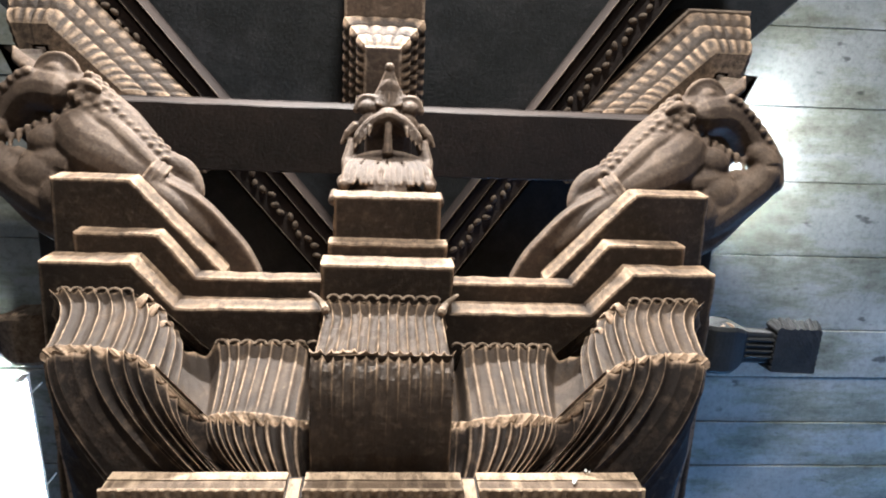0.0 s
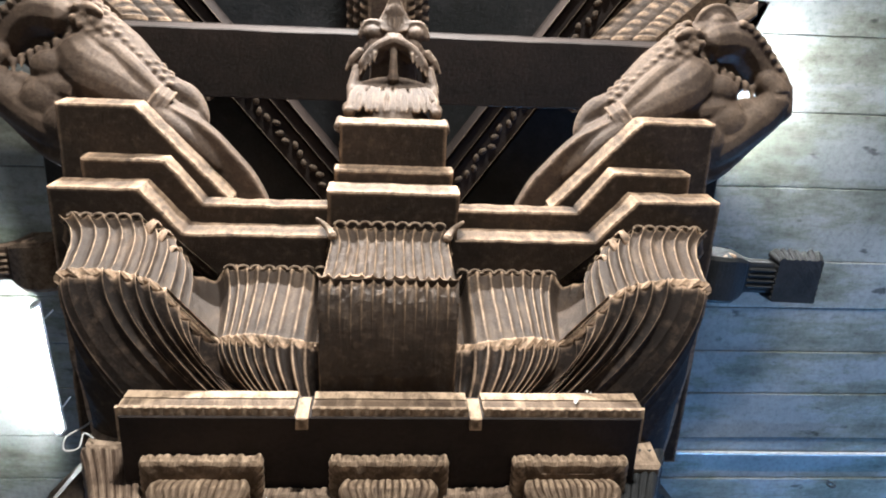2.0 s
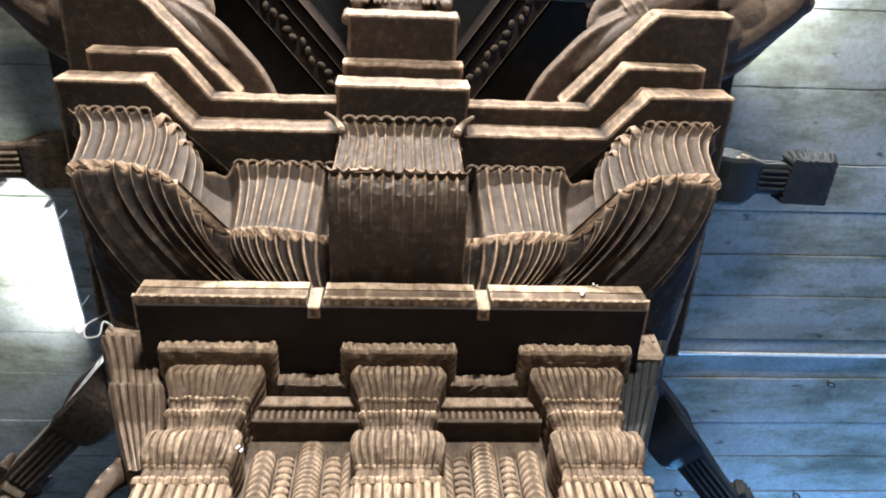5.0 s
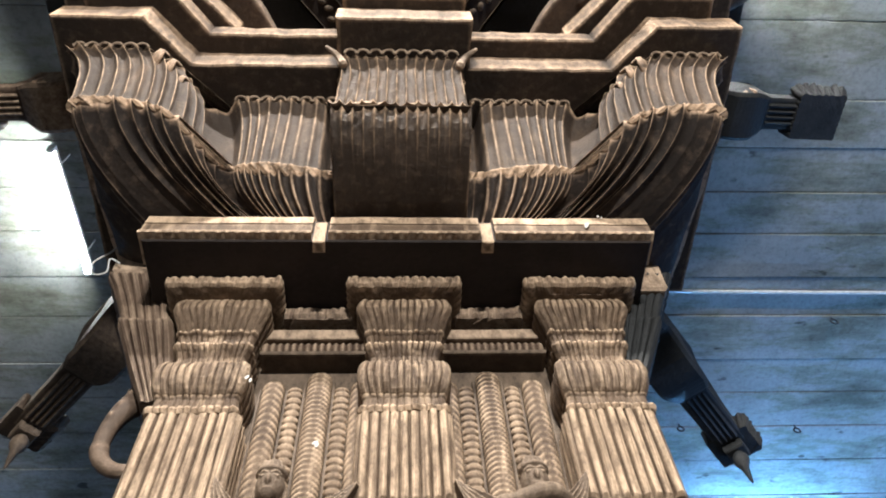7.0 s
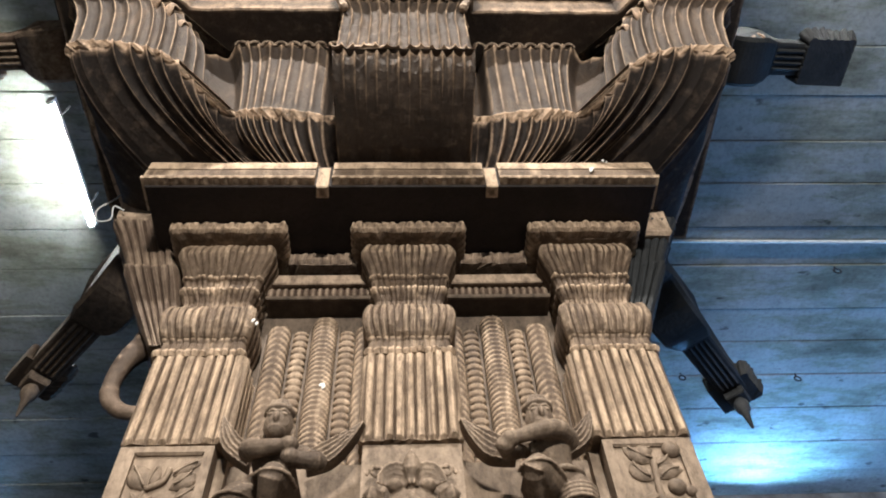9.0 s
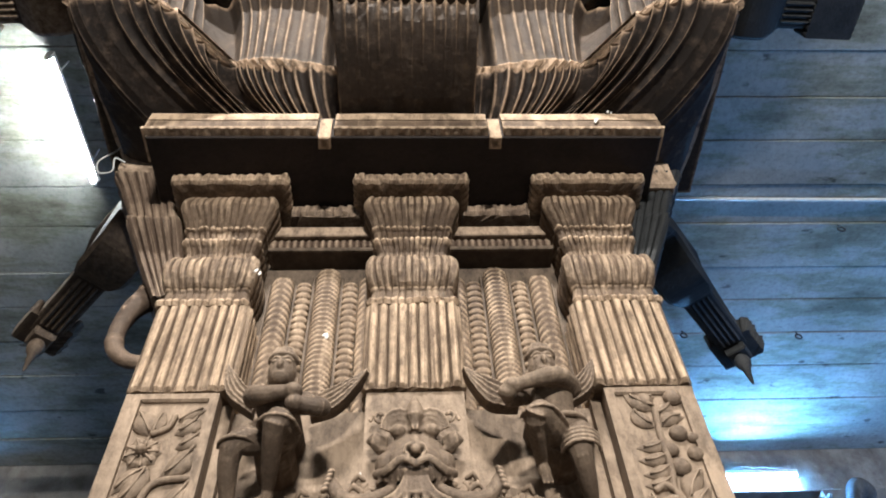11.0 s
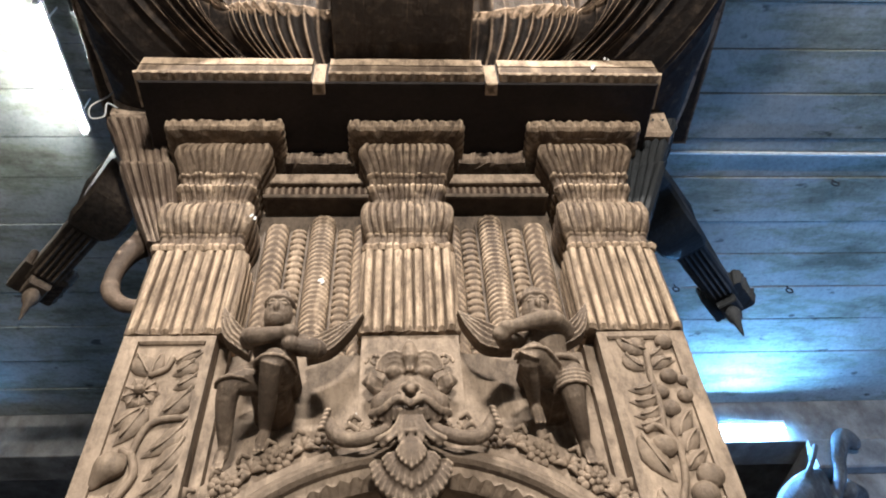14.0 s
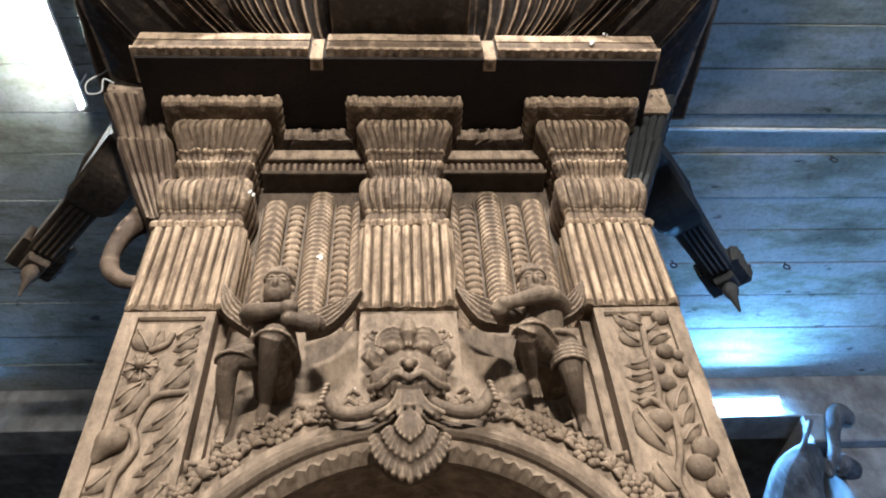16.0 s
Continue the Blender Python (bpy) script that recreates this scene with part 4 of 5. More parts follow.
winged_figure(-1, {
    "head": (-0.33, 2.665, 1.725), "sh1": (-0.4, 2.63, 1.77), "sh2": (-0.272, 2.605, 1.77), "el1": (-0.375, 2.585, 1.715), "ha1": (-0.29, 2.575, 1.69), "el2": (-0.222, 2.555, 1.73), "ha2": (-0.285, 2.546, 1.70),
    "hip": (-0.345, 2.515, 1.79), "kn1": (-0.43, 2.47, 1.775), "ft1": (-0.438, 2.34, 1.85), "kn2": (-0.322, 2.487, 1.7), "ft2": (-0.35, 2.385, 1.85),
    "wr1": (-0.41, 2.66, 1.83), "wt1": (-0.5, 2.79, 1.83), "wl1": (-0.482, 2.675, 1.83), "wr2": (-0.265, 2.65, 1.83), "wt2": (-0.122, 2.762, 1.83), "wl2": (-0.2, 2.63, 1.83)},
    "carved stone winged figure with folded arms on the pillar panel")
winged_figure(1, {
    "head": (0.325, 2.668, 1.725), "sh1": (0.282, 2.625, 1.77), "sh2": (0.4, 2.645, 1.77), "el1": (0.24, 2.585, 1.74), "ha1": (0.225, 2.57, 1.70), "el2": (0.35, 2.622, 1.70), "ha2": (0.238, 2.58, 1.69),
    "hip": (0.37, 2.515, 1.79), "kn1": (0.285, 2.5, 1.695), "ft1": (0.31, 2.435, 1.83), "kn2": (0.395, 2.44, 1.785), "ft2": (0.42, 2.335, 1.85),
    "wr1": (0.27, 2.67, 1.83), "wt1": (0.132, 2.765, 1.83), "wl1": (0.195, 2.635, 1.83), "wr2": (0.405, 2.68, 1.83), "wt2": (0.492, 2.79, 1.83), "wl2": (0.465, 2.675, 1.83)},
    "carved stone winged figure with crossed arms and raised knee")

# the monster face over the arch, with paws, beard and shell fan
bm = bmesh.new()
blob(bm, (0, 1.81, 2.5), (0.08, 0.05, 0.055))
blob(bm, (0, 1.785, 2.482), (0.07, 0.042, 0.034))
blob(bm, (0, 1.74, 2.492), (0.016, 0.02, 0.022))
blob(bm, (0, 1.727, 2.48), (0.011, 0.012, 0.009))
for s in (-1, 1):
    blob(bm, (s * 0.062, 1.8, 2.486), (0.034, 0.034, 0.026))
    tube(bm, [(s * 0.008, 1.726, 2.491), (s * 0.02, 1.73, 2.49), (s * 0.025, 1.735, 2.479), (s * 0.016, 1.733, 2.47)], 0.005, 6)
    blob(bm, (s * 0.04, 1.784, 2.552), (0.02, 0.022, 0.013))
    for k in range(4):
        r = 0.019 + 0.0085 * k
        tube(bm, [(s * 0.038 + r * math.cos(q), 1.79 - 0.005 * k, 2.555 + r * math.sin(q)) for q in (math.pi * (j / 8) for j in range(9))], 0.0042, 6)
    tube(bm, [(s * 0.078, 1.82, 2.54), (s * 0.102, 1.805, 2.548), (s * 0.116, 1.815, 2.55)], [0.02, 0.018, 0.006], 8)
    tube(bm, [(s * (0.088 + 0.024 * (1 - 0.07 * k) * math.cos(0.8 * k)), 1.815 - 0.002 * k, 2.598 + 0.018 * (1 - 0.07 * k) * math.sin(0.8 * k)) for k in range(13)], 0.0058, 6)
    tube(bm, curve_pts([(0, 1.738, 2.455), (s * 0.03, 1.733, 2.464), (s * 0.068, 1.758, 2.452), (s * 0.092, 1.79, 2.462)], 3), [0.008, 0.008, 0.008, 0.008, 0.0085, 0.009, 0.009, 0.009, 0.0095, 0.01], 8)
tube(bm, [(0, 1.79, 2.56), (0, 1.775, 2.585), (0, 1.78, 2.605), (0, 1.795, 2.645)], [0.012, 0.021, 0.02, 0.002], 10)
for e in (-1, 1):
    tube(bm, [(e * 0.008, 1.785, 2.57), (e * 0.012, 1.78, 2.6), (0, 1.795, 2.63)], 0.004, 6)
bm.transform(Matrix.Translation((0, 0, 2.645)) @ Matrix.Diagonal((1, 1, 1.32, 1)) @ Matrix.Translation((0, 0, -2.645)))
for s in (-1, 1):
    # moustache locks
    for k in range(5):
        x = s * (0.022 + 0.013 * k)
        tube(bm, [(x, 1.768 + 0.003 * k, 2.4), (x * 1.08, 1.752 + 0.004 * k, 2.385 + 0.002 * k), (x * 1.1, 1.76 + 0.005 * k, 2.366 + 0.003 * k)], [0.0085, 0.0085, 0.005], 8)
    # forelegs and paws
    tube(bm, curve_pts([(s * 0.07, 1.82, 2.42), (s * 0.05, 1.785, 2.37), (s * 0.075, 1.77, 2.335), (s * 0.12, 1.77, 2.32), (s * 0.165, 1.78, 2.335), (s * 0.195, 1.79, 2.39)], 4), [0.012, 0.012, 0.012, 0.013, 0.013, 0.013, 0.014, 0.015, 0.016, 0.0165, 0.017, 0.0175, 0.018, 0.018, 0.018, 0.018, 0.018, 0.0175, 0.017, 0.0165, 0.016], 12)
    for k in range(5):
        blob(bm, (s * (0.204 - 0.003 * k), 1.77, 2.352 + 0.012 * k), (0.011, 0.012, 0.0055), (0, s * 20, 0), 8, 6)
    tube(bm, [(s * 0.12, 1.775, 2.348), (s * 0.14, 1.768, 2.36), (s * 0.152, 1.775, 2.35)], [0.007, 0.009, 0.005], 8)
    tube(bm, curve_pts([(s * 0.022, 1.77, 2.4), (s * 0.026, 1.762, 2.35), (s * 0.042, 1.757, 2.315), (s * 0.066, 1.76, 2.298)], 4), [0.008] * 13, 8)
    tube(bm, curve_pts([(s * 0.011, 1.765, 2.4), (s * 0.012, 1.757, 2.355), (s * 0.018, 1.752, 2.325)], 4), [0.005] * 9, 8)
tube(bm, [(0, 1.772, 2.4), (0, 1.765, 2.36), (0, 1.757, 2.325)], [0.008, 0.009, 0.011], 8)
for k in range(-3, 4):
    tube(bm, curve_pts([(0.007 * k, 1.76, 2.4), (0.009 * k, 1.751, 2.36), (0.015 * k, 1.747, 2.325), (0.026 * k, 1.75, 2.298 + 0.002 * abs(k))], 4), [0.0055] * 9 + [0.006, 0.0065, 0.007, 0.006], 8)
tube(bm, [(-0.028, 1.748, 2.326), (0, 1.742, 2.323), (0.028, 1.748, 2.326)], 0.005, 6)
for ring, (r0, r1, n, y, spread) in enumerate(((0.012, 0.085, 9, 1.752, 0.6), (0.05, 0.122, 13, 1.772, 0.85), (0.08, 0.16, 17, 1.79, 1.0))):
    for k in range(n):
        e = abs(k / (n - 1) - 0.5) * 2
        q = -math.pi / 2 + spread * (k / (n - 1) - 0.5) * 2
        d = Vector((math.cos(q), 0, math.sin(q)))
        o = Vector((0, y, 2.318))
        b2 = r1 * (1.0 - 0.34 * e)
        tube(bm, [o + d * r0, o + d * (r0 + b2) / 2 + Vector((0, -0.004, 0)), o + d * b2], [0.0045, 0.0068 + 0.0008 * ring, 0.0062 + 0.0008 * ring], 8, 1.5)
blob(bm, (0, 1.87, 2.49), (0.095, 0.06, 0.12))
blob(bm, (0, 1.85, 2.28), (0.085, 0.06, 0.09))
carve("monster_face_statue", bm, FIGURE, 0.0034, "carved stone monster face with paws and shell fan above the arch", "statue", smooth_steps=1)


# ---- foliage reliefs on the posts ----
def leaf(bm, a, b2, w, y=1.866, curl=0.0):
    """A pointed leaf with a midrib, lying on the post between two points in x, z."""
    A, B = Vector((a[0], y, a[1])), Vector((b2[0], y, b2[1]))
    d = B - A
    n = Vector((-d.z, 0, d.x)).normalized()
    pts = [A + d * t + n * curl * math.sin(math.pi * t) for t in (0, 0.2, 0.4, 0.6, 0.8, 1)]
    tube(bm, pts, [0.35 * w, 0.85 * w, w, 0.85 * w, 0.5 * w, 0.08 * w], 10, 0.55)
    tube(bm, [p + Vector((0, -0.5 * w, 0)) for p in pts[:5]], 0.0035, 6)


def stem(bm, pts, r):
    P = curve_pts([(x, 1.86, z) for x, z in pts], 5)
    tube(bm, P, [r] * len(P), 8)


bm = bmesh.new()
stem(bm, [(-0.539, 2.447), (-0.594, 2.443), (-0.627, 2.425), (-0.642, 2.381), (-0.648, 2.346), (-0.673, 2.36)], 0.009)
stem(bm, [(-0.648, 2.35), (-0.628, 2.295), (-0.644, 2.247), (-0.656, 2.217), (-0.654, 2.15), (-0.62, 2.0)], 0.01)
stem(bm, [(-0.66, 2.58), (-0.625, 2.6), (-0.615, 2.64)], 0.008)
for a, b2, w, c in (((-0.665, 2.585), (-0.712, 2.66), 0.026, 0.0), ((-0.657, 2.587), (-0.644, 2.656), 0.018, 0.004), ((-0.602, 2.625), (-0.536, 2.668), 0.015, 0.004), ((-0.556, 2.626), (-0.605, 2.581), 0.022, 0.006), ((-0.541, 2.578), (-0.594, 2.538), 0.022, 0.006), ((-0.546, 2.534), (-0.614, 2.446), 0.024, 0.008),
                    ((-0.647, 2.477), (-0.696, 2.373), 0.022, 0.006), ((-0.653, 2.477), (-0.713, 2.409), 0.018, -0.006), ((-0.537, 2.435), (-0.624, 2.339), 0.022, 0.012), ((-0.532, 2.385), (-0.606, 2.28), 0.024, 0.012), ((-0.534, 2.312), (-0.617, 2.223), 0.024, 0.012), ((-0.536, 2.26), (-0.618, 2.165), 0.024, 0.012), ((-0.666, 2.24), (-0.72, 2.184), 0.02, 0.008), ((-0.538, 2.2), (-0.6, 2.12), 0.022, 0.008), ((-0.675, 2.15), (-0.715, 2.08), 0.02, 0.0)):
    leaf(bm, a, b2, w * 1.3, curl=c)
for k in range(9):
    q = 2 * math.pi * k / 9
    leaf(bm, (-0.67 + 0.014 * math.cos(q), 2.526 + 0.014 * math.sin(q)), (-0.67 + 0.047 * math.cos(q), 2.526 + 0.05 * math.sin(q)), 0.021)
blob(bm, (-0.67, 1.85, 2.526), (0.014, 0.016, 0.014))
tube(bm, curve_pts([(-0.668, 1.858, 2.33), (-0.685, 1.852, 2.308), (-0.7, 1.856, 2.285), (-0.714, 1.864, 2.262)], 4), [0.026, 0.031, 0.034, 0.035, 0.035, 0.033, 0.03, 0.026, 0.022, 0.018, 0.015, 0.012, 0.009], 14, 0.75)
bm.transform(Matrix.Translation((0.004, -0.0125, 0)))
part("foliage_relief", bm, POST, pillar, "flower, fruit and leaves in stone relief", smooth=True)
bm = bmesh.new()
stem(bm, [(0.633, 2.641), (0.624, 2.546), (0.625, 2.46), (0.62, 2.418), (0.616, 2.385), (0.638, 2.332), (0.629, 2.252), (0.604, 2.177), (0.617, 2.1), (0.6, 2.0)], 0.009)
stem(bm, [(0.571, 2.386), (0.595, 2.4), (0.616, 2.385)], 0.009)
for x, z, r in ((0.612, 2.661, 0.022), (0.69, 2.672, 0.025), (0.672, 2.554, 0.024), (0.706, 2.54, 0.016), (0.64, 2.503, 0.02), (0.698, 2.49, 0.021), (0.65, 2.451, 0.025), (0.605, 2.341, 0.031), (0.69, 2.258, 0.033), (0.665, 2.212, 0.033), (0.69, 2.16, 0.026)):
    blob(bm, (x, 1.862, z), (r, r * 0.75, r), segs=18, rings=12)
for a, b2, w, c in (((0.63, 2.641), (0.562, 2.69), 0.022, 0.006), ((0.575, 2.629), (0.626, 2.58), 0.02, -0.012), ((0.64, 2.585), (0.706, 2.609), 0.02, 0.01), ((0.631, 2.534), (0.556, 2.513), 0.016, 0.01), ((0.625, 2.492), (0.55, 2.476), 0.016, 0.01), ((0.622, 2.457), (0.553, 2.433), 0.016, 0.01), ((0.617, 2.423), (0.549, 2.403), 0.016, 0.01), ((0.648, 2.368), (0.703, 2.45), 0.022, 0.008), ((0.65, 2.321), (0.706, 2.395), 0.022, 0.008), ((0.646, 2.281), (0.706, 2.33), 0.02, 0.006),
                    ((0.554, 2.37), (0.61, 2.247), 0.026, -0.006), ((0.566, 2.224), (0.61, 2.141), 0.024, -0.006), ((0.596, 2.654), (0.644, 2.68), 0.018, 0.006), ((0.638, 2.621), (0.676, 2.66), 0.018, -0.008), ((0.7, 2.2), (0.705, 2.12), 0.02, 0.0), ((0.61, 2.12), (0.66, 2.04), 0.022, 0.006)):
    leaf(bm, a, b2, w * 1.3, curl=c)
bm.transform(Matrix.Translation((0, -0.0125, 0)))
part("foliage_relief", bm, POST, pillar, "round fruit and leaves in stone relief", smooth=True)


# ---- side brackets with hanging buds ----
def bracket_arm(place, length, label, bud, group, thick=1.0, tone=None):
    """A scrolled corbel arm along local x, with a fringed end block and a bud that hangs from it."""
    tone = tone or STONE
    arm = new("bracket_arm")
    arm.matrix_world = place
    tagged(arm, label, "bracket", group)
    L = length
    # side outline: stepped top, deep scroll under the inner half, slender neck
    top = [(-0.5, 0.2), (0.18 * L, 0.2), (0.2 * L, 0.14), (0.36 * L, 0.13), (0.4 * L, 0.07), (0.56 * L, 0.08), (0.66 * L, 0.05), (0.74 * L, 0.03), (0.88 * L, 0.03), (L, 0.03)]
    low = [(L, -0.05), (0.86 * L, -0.055), (0.72 * L, -0.06), (0.68 * L, -0.1), (0.6 * L, -0.15), (0.5 * L, -0.15), (0.42 * L, -0.1), (0.38 * L, -0.15), (0.3 * L, -0.2), (0.16 * L, -0.2), (-0.5, -0.2)]
    up = [(p.x, p.y * thick) for p in curve_pts([(a, b2, 0) for a, b2 in top], 4)]
    dn = [(p.x, p.y * thick) for p in curve_pts([(a, b2, 0) for a, b2 in low], 4)]
    wide = lambda x: 0.165 if x < 0.6 * L else 0.165 - 0.055 * min(1.0, (x - 0.62 * L) / (0.1 * L))
    bm = bmesh.new()
    skin(bm, [[(x, k * wide(x), z * (1.0 if abs(k) < 1 else 0.9)) for x, z in up + dn] for k in (-1, -0.85, 0.85, 1)])
    part("scroll", bm, tone, arm)
    # beaded fringe on the steps, coils on the cheeks, ribs on the neck
    for e in (-1, 1):
        for k in range(9):
            bm = bmesh.new()
            blob(bm, (0.2 * L + 0.02 * L * k, e * 0.12, 0.135 * thick), (0.022, 0.03, 0.022), segs=8, rings=6)
            part("bead", bm, tone, arm)
        for cx2, cz, r0 in ((0.27 * L, -0.05, 0.13), (0.55 * L, -0.04, 0.095)):
            bm = bmesh.new()
            tube(bm, [(cx2 + r0 * (1 - 0.075 * q) * math.cos(0.62 * q), e * 0.135, (cz + 0.75 * r0 * (1 - 0.075 * q) * math.sin(0.62 * q)) * thick) for q in range(13)], 0.017, 6)
            # ceiling arms get paler coils: light on the scrolls put into the colour
            part("coil", bm, tone if bud else LION, arm)
    for k in range(4):
        y = -0.06 + 0.04 * k
        for z in (0.033, -0.057):
            bm = bmesh.new()
            tube(bm, [(0.72 * L, y, z * thick), (0.95 * L, y, z * thick)], 0.014, 6)
            part("rib", bm, tone, arm)
    bm = bmesh.new()
    fluted_block(bm, 0, [(-0.08, 0.15, -0.15, 0.3), (-0.03, 0.16, -0.16, 1), (0.02, 0.175, -0.175, 1), (0.03, 0.16, -0.16, 0.3)], 0.16, 7, 7, 0.02)
    bm.transform(Matrix.Translation((L, 0, 0)))
    part("end_block", bm, tone, arm)
    bm = bmesh.new()
    fluted_block(bm, 0, [(-0.17, 0.1, -0.15, 1), (0.05, 0.13, -0.17, 1), (0.2, 0.16, -0.19, 1)], 0.15, 5, 5, 0.02)
    bm.transform(Matrix.Translation((0.14 * L, 0, 0)))
    part("root_block", bm, tone, arm)
    if bud:
        bm = bmesh.new()
        box(bm, L - 0.075, L + 0.075, -0.075, 0.075, -0.15, -0.08, 0.01)
        part("bud_seat", bm, tone, arm)
        bm = bmesh.new()
        tube(bm, [(L, 0, -0.14), (L, 0, -0.18), (L, 0, -0.22), (L, 0, -0.25), (L, 0, -0.28), (L, 0, -0.42)], [0.03, 0.055, 0.058, 0.05, 0.03, 0.008], 12)
        part("lotus_bud", bm, tone, arm, smooth=True)
    return arm


# arms on the right take a near-black tone, shade included in it
bracket_arm(pose(1.0, 2.55, 5.42, 0, 0, 51), 2.35, "dark stone bracket arm with a hanging lotus bud", True, "bracket arms", 1.6, NEAR_BLACK)
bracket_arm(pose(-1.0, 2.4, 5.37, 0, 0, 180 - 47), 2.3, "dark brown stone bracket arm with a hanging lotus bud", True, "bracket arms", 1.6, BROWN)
bracket_arm(pose(1.55, 2.0, 6.12, 0, 0, 2), 1.22, "dark scrolled stone bracket arm under the ceiling", False, "bracket arms", 1.0, NEAR_BLACK)
bracket_arm(pose(-1.55, 2.0, 6.12, 0, 0, 178), 1.22, "dusty scrolled stone bracket arm under the ceiling", False, "bracket arms")

# trunk scrolls on the flanks
for s in (-1, 1):
    bm = bmesh.new()
    tube(bm, curve_pts([(s * 0.8, 2.14, 3.4), (s * 0.845, 2.06, 3.34), (s * 0.895, 2.0, 3.25), (s * 0.925, 1.99, 3.13), (s * 0.915, 1.99, 3.03), (s * 0.86, 1.99, 2.975), (s * 0.8, 2.0, 2.985), (s * 0.775, 2.02, 3.05)], 4),
         [0.046, 0.047, 0.048, 0.048, 0.047, 0.046, 0.044, 0.042, 0.04, 0.037, 0.034, 0.031, 0.029, 0.028, 0.027, 0.031, 0.029, 0.028, 0.027, 0.026, 0.025, 0.024, 0.023, 0.022, 0.021, 0.02, 0.019, 0.018, 0.016], 12)
    for k in range(4):
        tube(bm, [(s * (0.83 + 0.016 * k), 2.01, 3.36 - 0.05 * k), (s * (0.875 + 0.016 * k), 1.955, 3.33 - 0.05 * k), (s * (0.92 + 0.01 * k), 2.0, 3.32 - 0.05 * k)], 0.009, 6)
    if s > 0:
        bm.transform(Matrix.Translation((-0.09, 0.12, 0)))
    carve("trunk_scroll_statue", bm, LION, 0.008, "carved stone elephant trunk scroll on the pillar flank", "statue", "trunk scrolls")

# ---- beams and brackets overhead ----
bm = bmesh.new()
plan = split_plan([(-1.62, 0.49), (1.7, 0.49), (1.7, 0.84), (-1.62, 0.84)], 0.06)
loops = []
for z, d in ((5.5, 0.02), (5.5, 0.006), (5.508, 0.0), (5.525, 0.0), (5.65, 0.0), (5.775, 0.0), (5.79, 0.0), (5.8, 0.02), (5.82, 0.02), (5.825, 0.0), (5.85, 0.0)):
    loops.append([(x, y + (d if y < 0.6 else -d) + 0.004 * noise.noise((x * 5, y, z * 4)), z) for x, y in plan])
skin(bm, loops)
tagged(part("cross_beam", bm, DEEP_BROWN), "dark brown stone cross beam above the corbels", "beam")

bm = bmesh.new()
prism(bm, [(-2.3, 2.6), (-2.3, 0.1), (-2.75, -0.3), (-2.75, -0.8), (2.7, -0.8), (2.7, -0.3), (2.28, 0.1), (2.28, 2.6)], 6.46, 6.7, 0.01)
tagged(part("ceiling_panel", bm, NEAR_BLACK), "near-black underside of the roof slab", "ceiling", kind="structure")


def ribbed_bracket(bm, low, high, z0, z1, tiers=3):
    """A corbel that flares from one plan to another in ribbed tiers."""
    a, b2 = split_plan(low, 0.011), None
    k = len(a)
    # the upper plan split edge by edge in the same way
    b2 = []
    for i, p in enumerate(low):
        q = low[(i + 1) % len(low)]
        n = max(1, math.ceil(math.dist(p, q) / 0.011))
        p2, q2 = high[i], high[(i + 1) % len(high)]
        b2 += [(p2[0] + (q2[0] - p2[0]) * j / n, p2[1] + (q2[1] - p2[1]) * j / n) for j in range(n)]
    ia, ib = inset_plan(a, -1.0), None
    loops = []
    for t in range(tiers):
        for u in (0.0, 0.12, 0.35, 0.6, 0.85, 0.97):
            v = (t + u) / tiers
            lo = []
            for i in range(k):
                p = Vector(a[i]).lerp(Vector(b2[i]), v)
                o = Vector(ia[i]) - Vector(a[i])
                o = o.normalized() if o.length > 1e-6 else o
                bulge = 0.03 * math.sin(math.pi * u) ** 0.6 * (0.55 + 0.45 * abs(math.sin(math.pi * i / 4.5)))
                lo.append((p.x + o.x * bulge, p.y + o.y * bulge, z0 + (z1 - z0) * v))
            loops.append(lo)
    loops.append([(x, y, z1) for x, y in b2])
    return skin(bm, loops)


LOW = [(1.5, 0.95), (1.5, 0.47), (1.86, 0.13), (2.06, 0.13), (1.98, 0.45), (1.85, 0.95)]
HIGH = [(1.17, 0.95), (1.2, 0.52), (1.82, -0.1), (2.17, -0.1), (2.12, 0.3), (1.95, 0.95)]
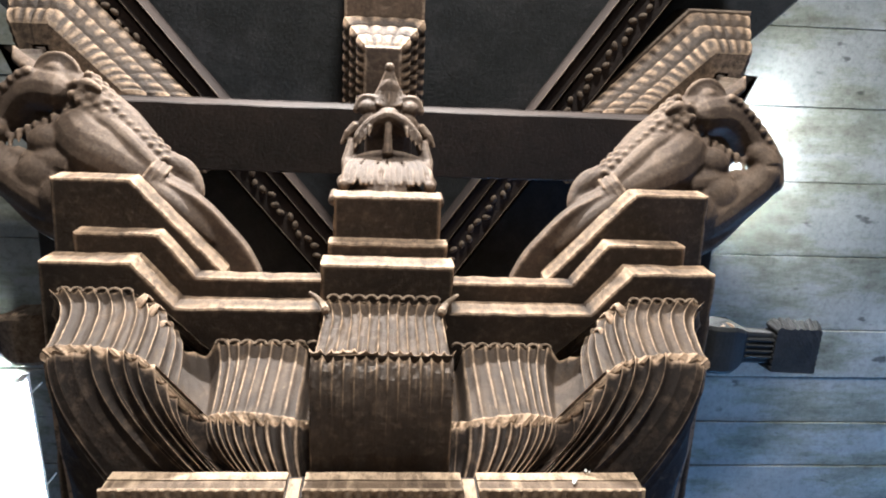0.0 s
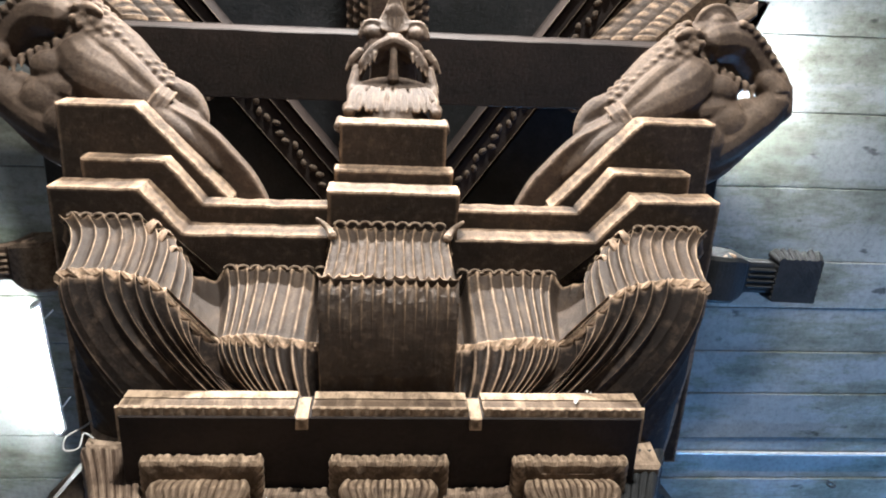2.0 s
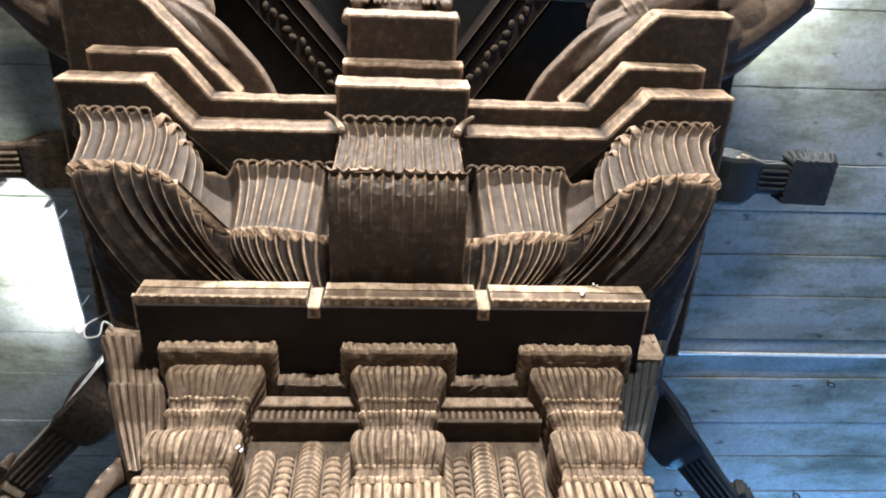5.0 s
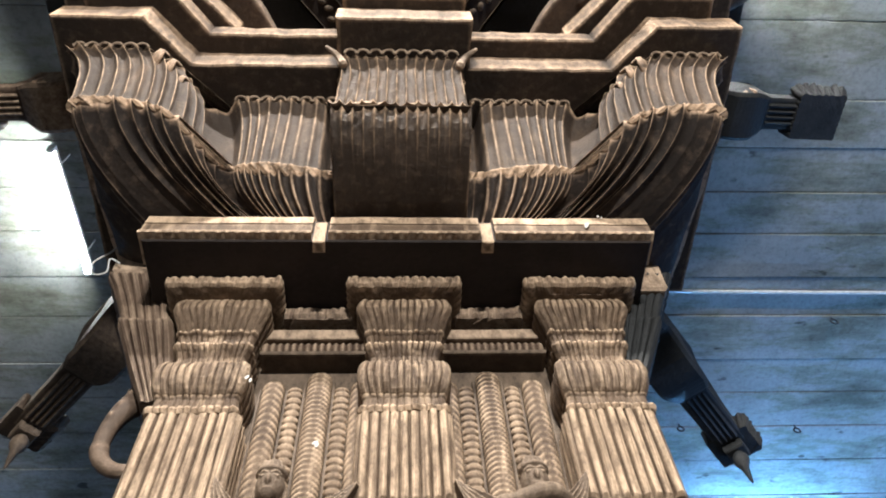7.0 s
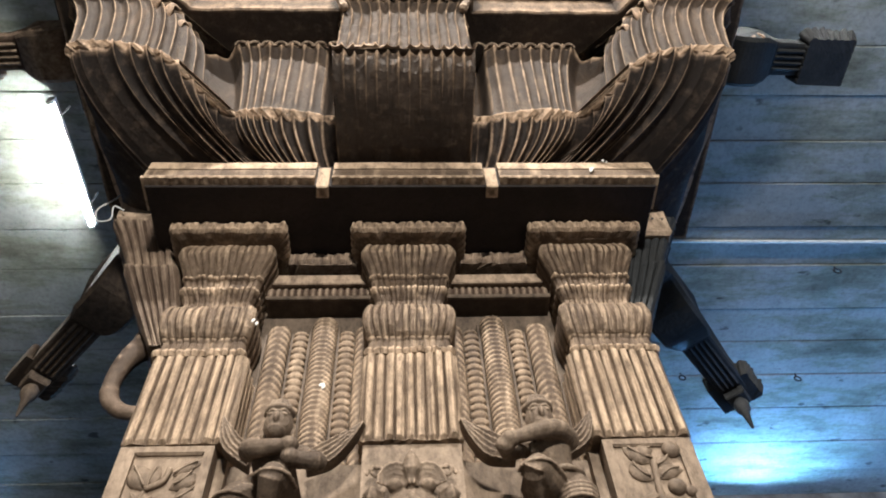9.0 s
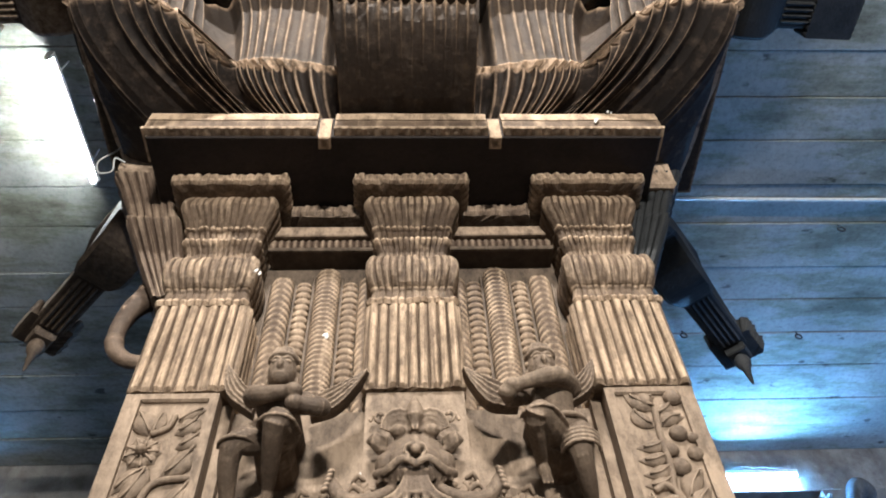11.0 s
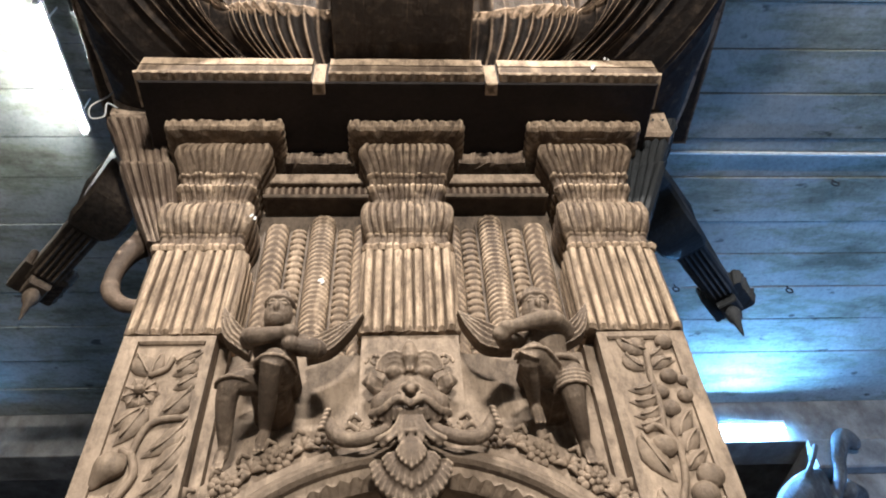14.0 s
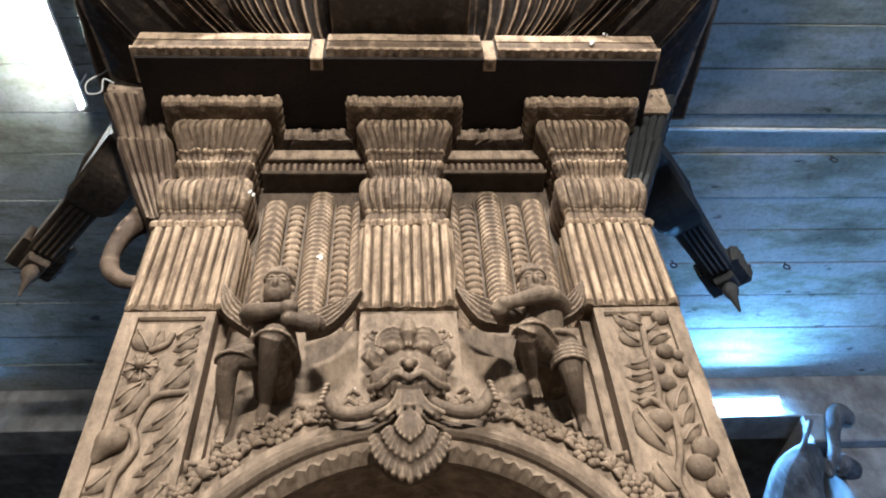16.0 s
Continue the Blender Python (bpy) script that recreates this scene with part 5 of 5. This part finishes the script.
for s in (-1, 1):
    lo2, hi2 = ([(s * x, y) for x, y in pl] for pl in (LOW, HIGH))
    bm = bmesh.new()
    ribbed_bracket(bm, lo2, hi2, 5.86, 6.2)
    cb = new("corner_bracket")
    cb.matrix_world = pose(0, 0, 0)
    tagged(cb, "ribbed brown stone corner bracket above the lion", "bracket", "corner brackets")
    part("ribbed_flare", bm, HANG, cb)
    bm = bmesh.new()
    prism(bm, inset_plan(lo2, 0.13), 5.5, 5.86, 0.01, 0.006)
    part("foot_block", bm, BROWN, cb)
    bm = bmesh.new()
    prism(bm, inset_plan(hi2, -0.03), 6.2, 6.46, 0.01, 0.006)
    part("head_block", bm, BROWN, cb)
    # diagonal plank beams with carved undersides
    db = new("diagonal_beam")
    db.matrix_world = pose(0.87, 0.78, 6.2, 0, 0, -55) if s > 0 else pose(-0.985, 0.78, 6.2, 0, 0, 50)
    tagged(db, "dusty carved stone beam running diagonally to the corner", "beam", "diagonal beams")
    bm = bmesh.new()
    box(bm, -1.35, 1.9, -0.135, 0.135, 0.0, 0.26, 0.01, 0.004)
    part("plank", bm, DEEP_BROWN, db)
    for y in (-0.125, -0.045, 0.125):
        bm = bmesh.new()
        box(bm, -1.35, 1.9, y - 0.008, y + 0.008, -0.012, 0.01, 0.004, 0.003)
        part("moulding", bm, BROWN, db)
    bm = bmesh.new()
    rng = random.Random(11)
    for i in range(54):
        blob(bm, (-1.33 + 0.06 * i, 0.033 + 0.02 * math.sin(i * 1.9), 0.0), (0.03, 0.02, 0.018), (0, 0, 50 * math.sin(i)), 8, 6)
    part("carving", bm, BROWN, db, smooth=True)

cbk = new("center_bracket")
cbk.matrix_world = pose(0, 0, 0)
tagged(cbk, "ribbed stone bracket block above the middle lion", "bracket")
bm = bmesh.new()
cx = -0.05
lo2 = [(cx - 0.1, 0.6), (cx - 0.1, 0.17), (cx + 0.1, 0.17), (cx + 0.1, 0.6)]
hi2 = [(cx - 0.235, 0.6), (cx - 0.235, 0.015), (cx + 0.235, 0.015), (cx + 0.235, 0.6)]
ribbed_bracket(bm, lo2, hi2, 5.86, 6.2)
part("ribbed_flare", bm, HANG, cbk)
bm = bmesh.new()
prism(bm, lo2, 5.6, 5.86, 0.008)
part("foot_block", bm, STONE, cbk)
bm = bmesh.new()
box(bm, cx - 0.24, cx + 0.24, -0.5, 0.62, 6.2, 6.455, 0.01)
part("head_block", bm, STONE, cbk)


# ---- lamps, conduit, far pillar ----
def tube_light(a, b2, glow, label, fix):
    tl = new("tube_light")
    A, B = Vector(a), Vector(b2)
    tl.matrix_world = Matrix.Translation((A + B) / 2)
    tagged(tl, label, "tube light", "tube lights")
    d = (B - A) / 2
    n = d.normalized()
    bm = bmesh.new()
    tube(bm, [-d + n * 0.03, d - n * 0.03], 0.016, 10)
    part("tube", bm, glow, tl)
    w = Vector((-n.y, n.x, 0)) * 0.025
    bm = bmesh.new()
    skin(bm, [[p + w + Vector((0, 0, 0.035)), p + w + Vector((0, 0, 0.085)), p - w + Vector((0, 0, 0.085)), p - w + Vector((0, 0, 0.035))] for p in (-d, d)])
    part("batten", bm, PAINT, tl)
    for e in (-1, 1):
        bm = bmesh.new()
        p = d * e
        skin(bm, [[q + w * 0.8 + Vector((0, 0, -0.02)), q + w * 0.8 + Vector((0, 0, 0.05)), q - w * 0.8 + Vector((0, 0, 0.05)), q - w * 0.8 + Vector((0, 0, -0.02))] for q in (p - n * 0.03 * e, p)])
        part("end_cap", bm, PAINT, tl)
        bm = bmesh.new()
        q = d * e * 0.7 + Vector((0, 0, 0.06))
        tube(bm, [q, q + Vector(fix)], 0.008, 8, rounded=False)
        part("mount", bm, PAINT, tl)
    return tl


tube_light((-2.776, 2.757, 7.0), (-2.718, 3.933, 7.0), TUBE_WARM, "glowing white fluorescent tube hung under the ceiling slabs", (0, 0, 0.255))
tube_light((2.52, 0.5, 7.0), (2.52, 1.25, 7.0), TUBE_BRIGHT, "glowing white fluorescent tube hung from the ceiling beside the lion", (0, 0, 0.26))
tube_light((3.8, 8.12, 6.86), (4.78, 8.12, 6.86), TUBE_BLUE, "glowing bluish fluorescent tube on the far beam", (0, 0.1, 0))
tube_light((-6.4, 8.12, 6.86), (-5.2, 8.12, 6.86), TUBE_FAINT, "glowing bluish fluorescent tube on the far beam", (0, 0.1, 0))

bm = bmesh.new()
tube(bm, [(1.0, 4.28, 7.285), (4.0, 4.31, 7.283), (7.0, 4.33, 7.285), (10.8, 4.35, 7.285)], 0.017, 8)
tagged(part("conduit_pipe", bm, PAINT), "thin white electric conduit pipe along the ceiling", "pipe")

for hx, hy in ((4.27, 4.63), (4.3, 6.1), (3.0, 6.06)):
    bm = bmesh.new()
    tube(bm, [(hx, hy, 7.32), (hx, hy, 7.27)] + [(hx + 0.035 * math.sin(q), hy, 7.235 + 0.035 * math.cos(q)) for q in (math.pi * k / 5 for k in range(11))], 0.009, 6)
    tagged(part("ceiling_hook", bm, NEAR_BLACK), "small rusted iron ring hook under the ceiling slabs", "hook", "ceiling hooks")

# limewashed yali on the next pillar
far = base_of("far_pillar", 6.0, 8.6, 0, "dark stone pillar in the next row under the beam", "pillar")
bm = bmesh.new()
box(bm, -0.75, 0.75, -0.3, 0.6, 0, 6.3, 0.02)
part("shaft", bm, WALL, far)
bm = bmesh.new()
box(bm, -1.0, 1.0, -0.45, 0.75, 6.3, 6.7, 0.02)
part("head_block", bm, WALL, far)
bm = bmesh.new()
tube(bm, curve_pts([(4.95, 8.1, 5.8), (5.11, 8.05, 6.08), (5.2, 8.0, 6.35), (5.36, 8.0, 6.6), (5.5, 8.02, 6.5)], 5), [0.05, 0.055, 0.06, 0.065, 0.07, 0.075, 0.075, 0.075, 0.075, 0.08, 0.085, 0.09, 0.1, 0.11, 0.12, 0.125, 0.12, 0.11, 0.1, 0.09, 0.07], 12)
tube(bm, curve_pts([(4.3, 8.1, 5.2), (4.55, 8.1, 5.75), (4.8, 8.1, 6.05), (4.95, 8.1, 6.2)], 5), [0.4, 0.38, 0.36, 0.34, 0.32, 0.3, 0.28, 0.26, 0.24, 0.22, 0.2, 0.18, 0.15, 0.12, 0.09, 0.06], 12, 0.4)
tube(bm, curve_pts([(4.7, 8.05, 6.1), (4.85, 8.0, 6.3), (4.97, 8.0, 6.5)], 5), 0.035, 8)
tube(bm, [(5.2, 8.2, 6.0), (5.4, 8.35, 6.0)], 0.15, 10)
carve("limewashed_lion_statue", bm, LIME, 0.02, "limewashed carved stone yali on the next pillar", "statue")

# loose cable on the flank, and lime splashes on the ledge and panel
bm = bmesh.new()
cab = curve_pts([(-1.25, 2.1, 4.5), (-1.14, 1.86, 4.06), (-1.13, 1.815, 3.92), (-1.165, 1.805, 3.83), (-1.14, 1.805, 3.75), (-1.1, 1.81, 3.77), (-1.115, 1.81, 3.86), (-1.07, 1.81, 3.83)], 6)
tube(bm, cab, [0.0032] * len(cab), 6)
tagged(part("loose_cable", bm, PAINT), "thin pale electric cable looped on the pillar flank", "cable")
rng = random.Random(21)
for x, y, z, n in ((0.66, 1.575, 3.72, 4), (0.72, 1.578, 3.78, 3), (0.045, 1.79, 2.585, 3), (-0.3, 1.93, 2.36, 3), (-0.14, 1.925, 2.5, 2), (-0.46, 1.752, 3.1, 2), (-0.27, 1.945, 3.02, 3)):
    bm = bmesh.new()
    for k in range(n):
        blob(bm, (x + 0.014 * (rng.random() - 0.5), y, z + 0.03 * (rng.random() - 0.5)), (0.003 + 0.003 * rng.random(), 0.002, 0.007 + 0.006 * rng.random()), (0, 40 * rng.random(), 0), 8, 6)
    part("lime_splash", bm, SPLASH, pillar, "white lime splash")
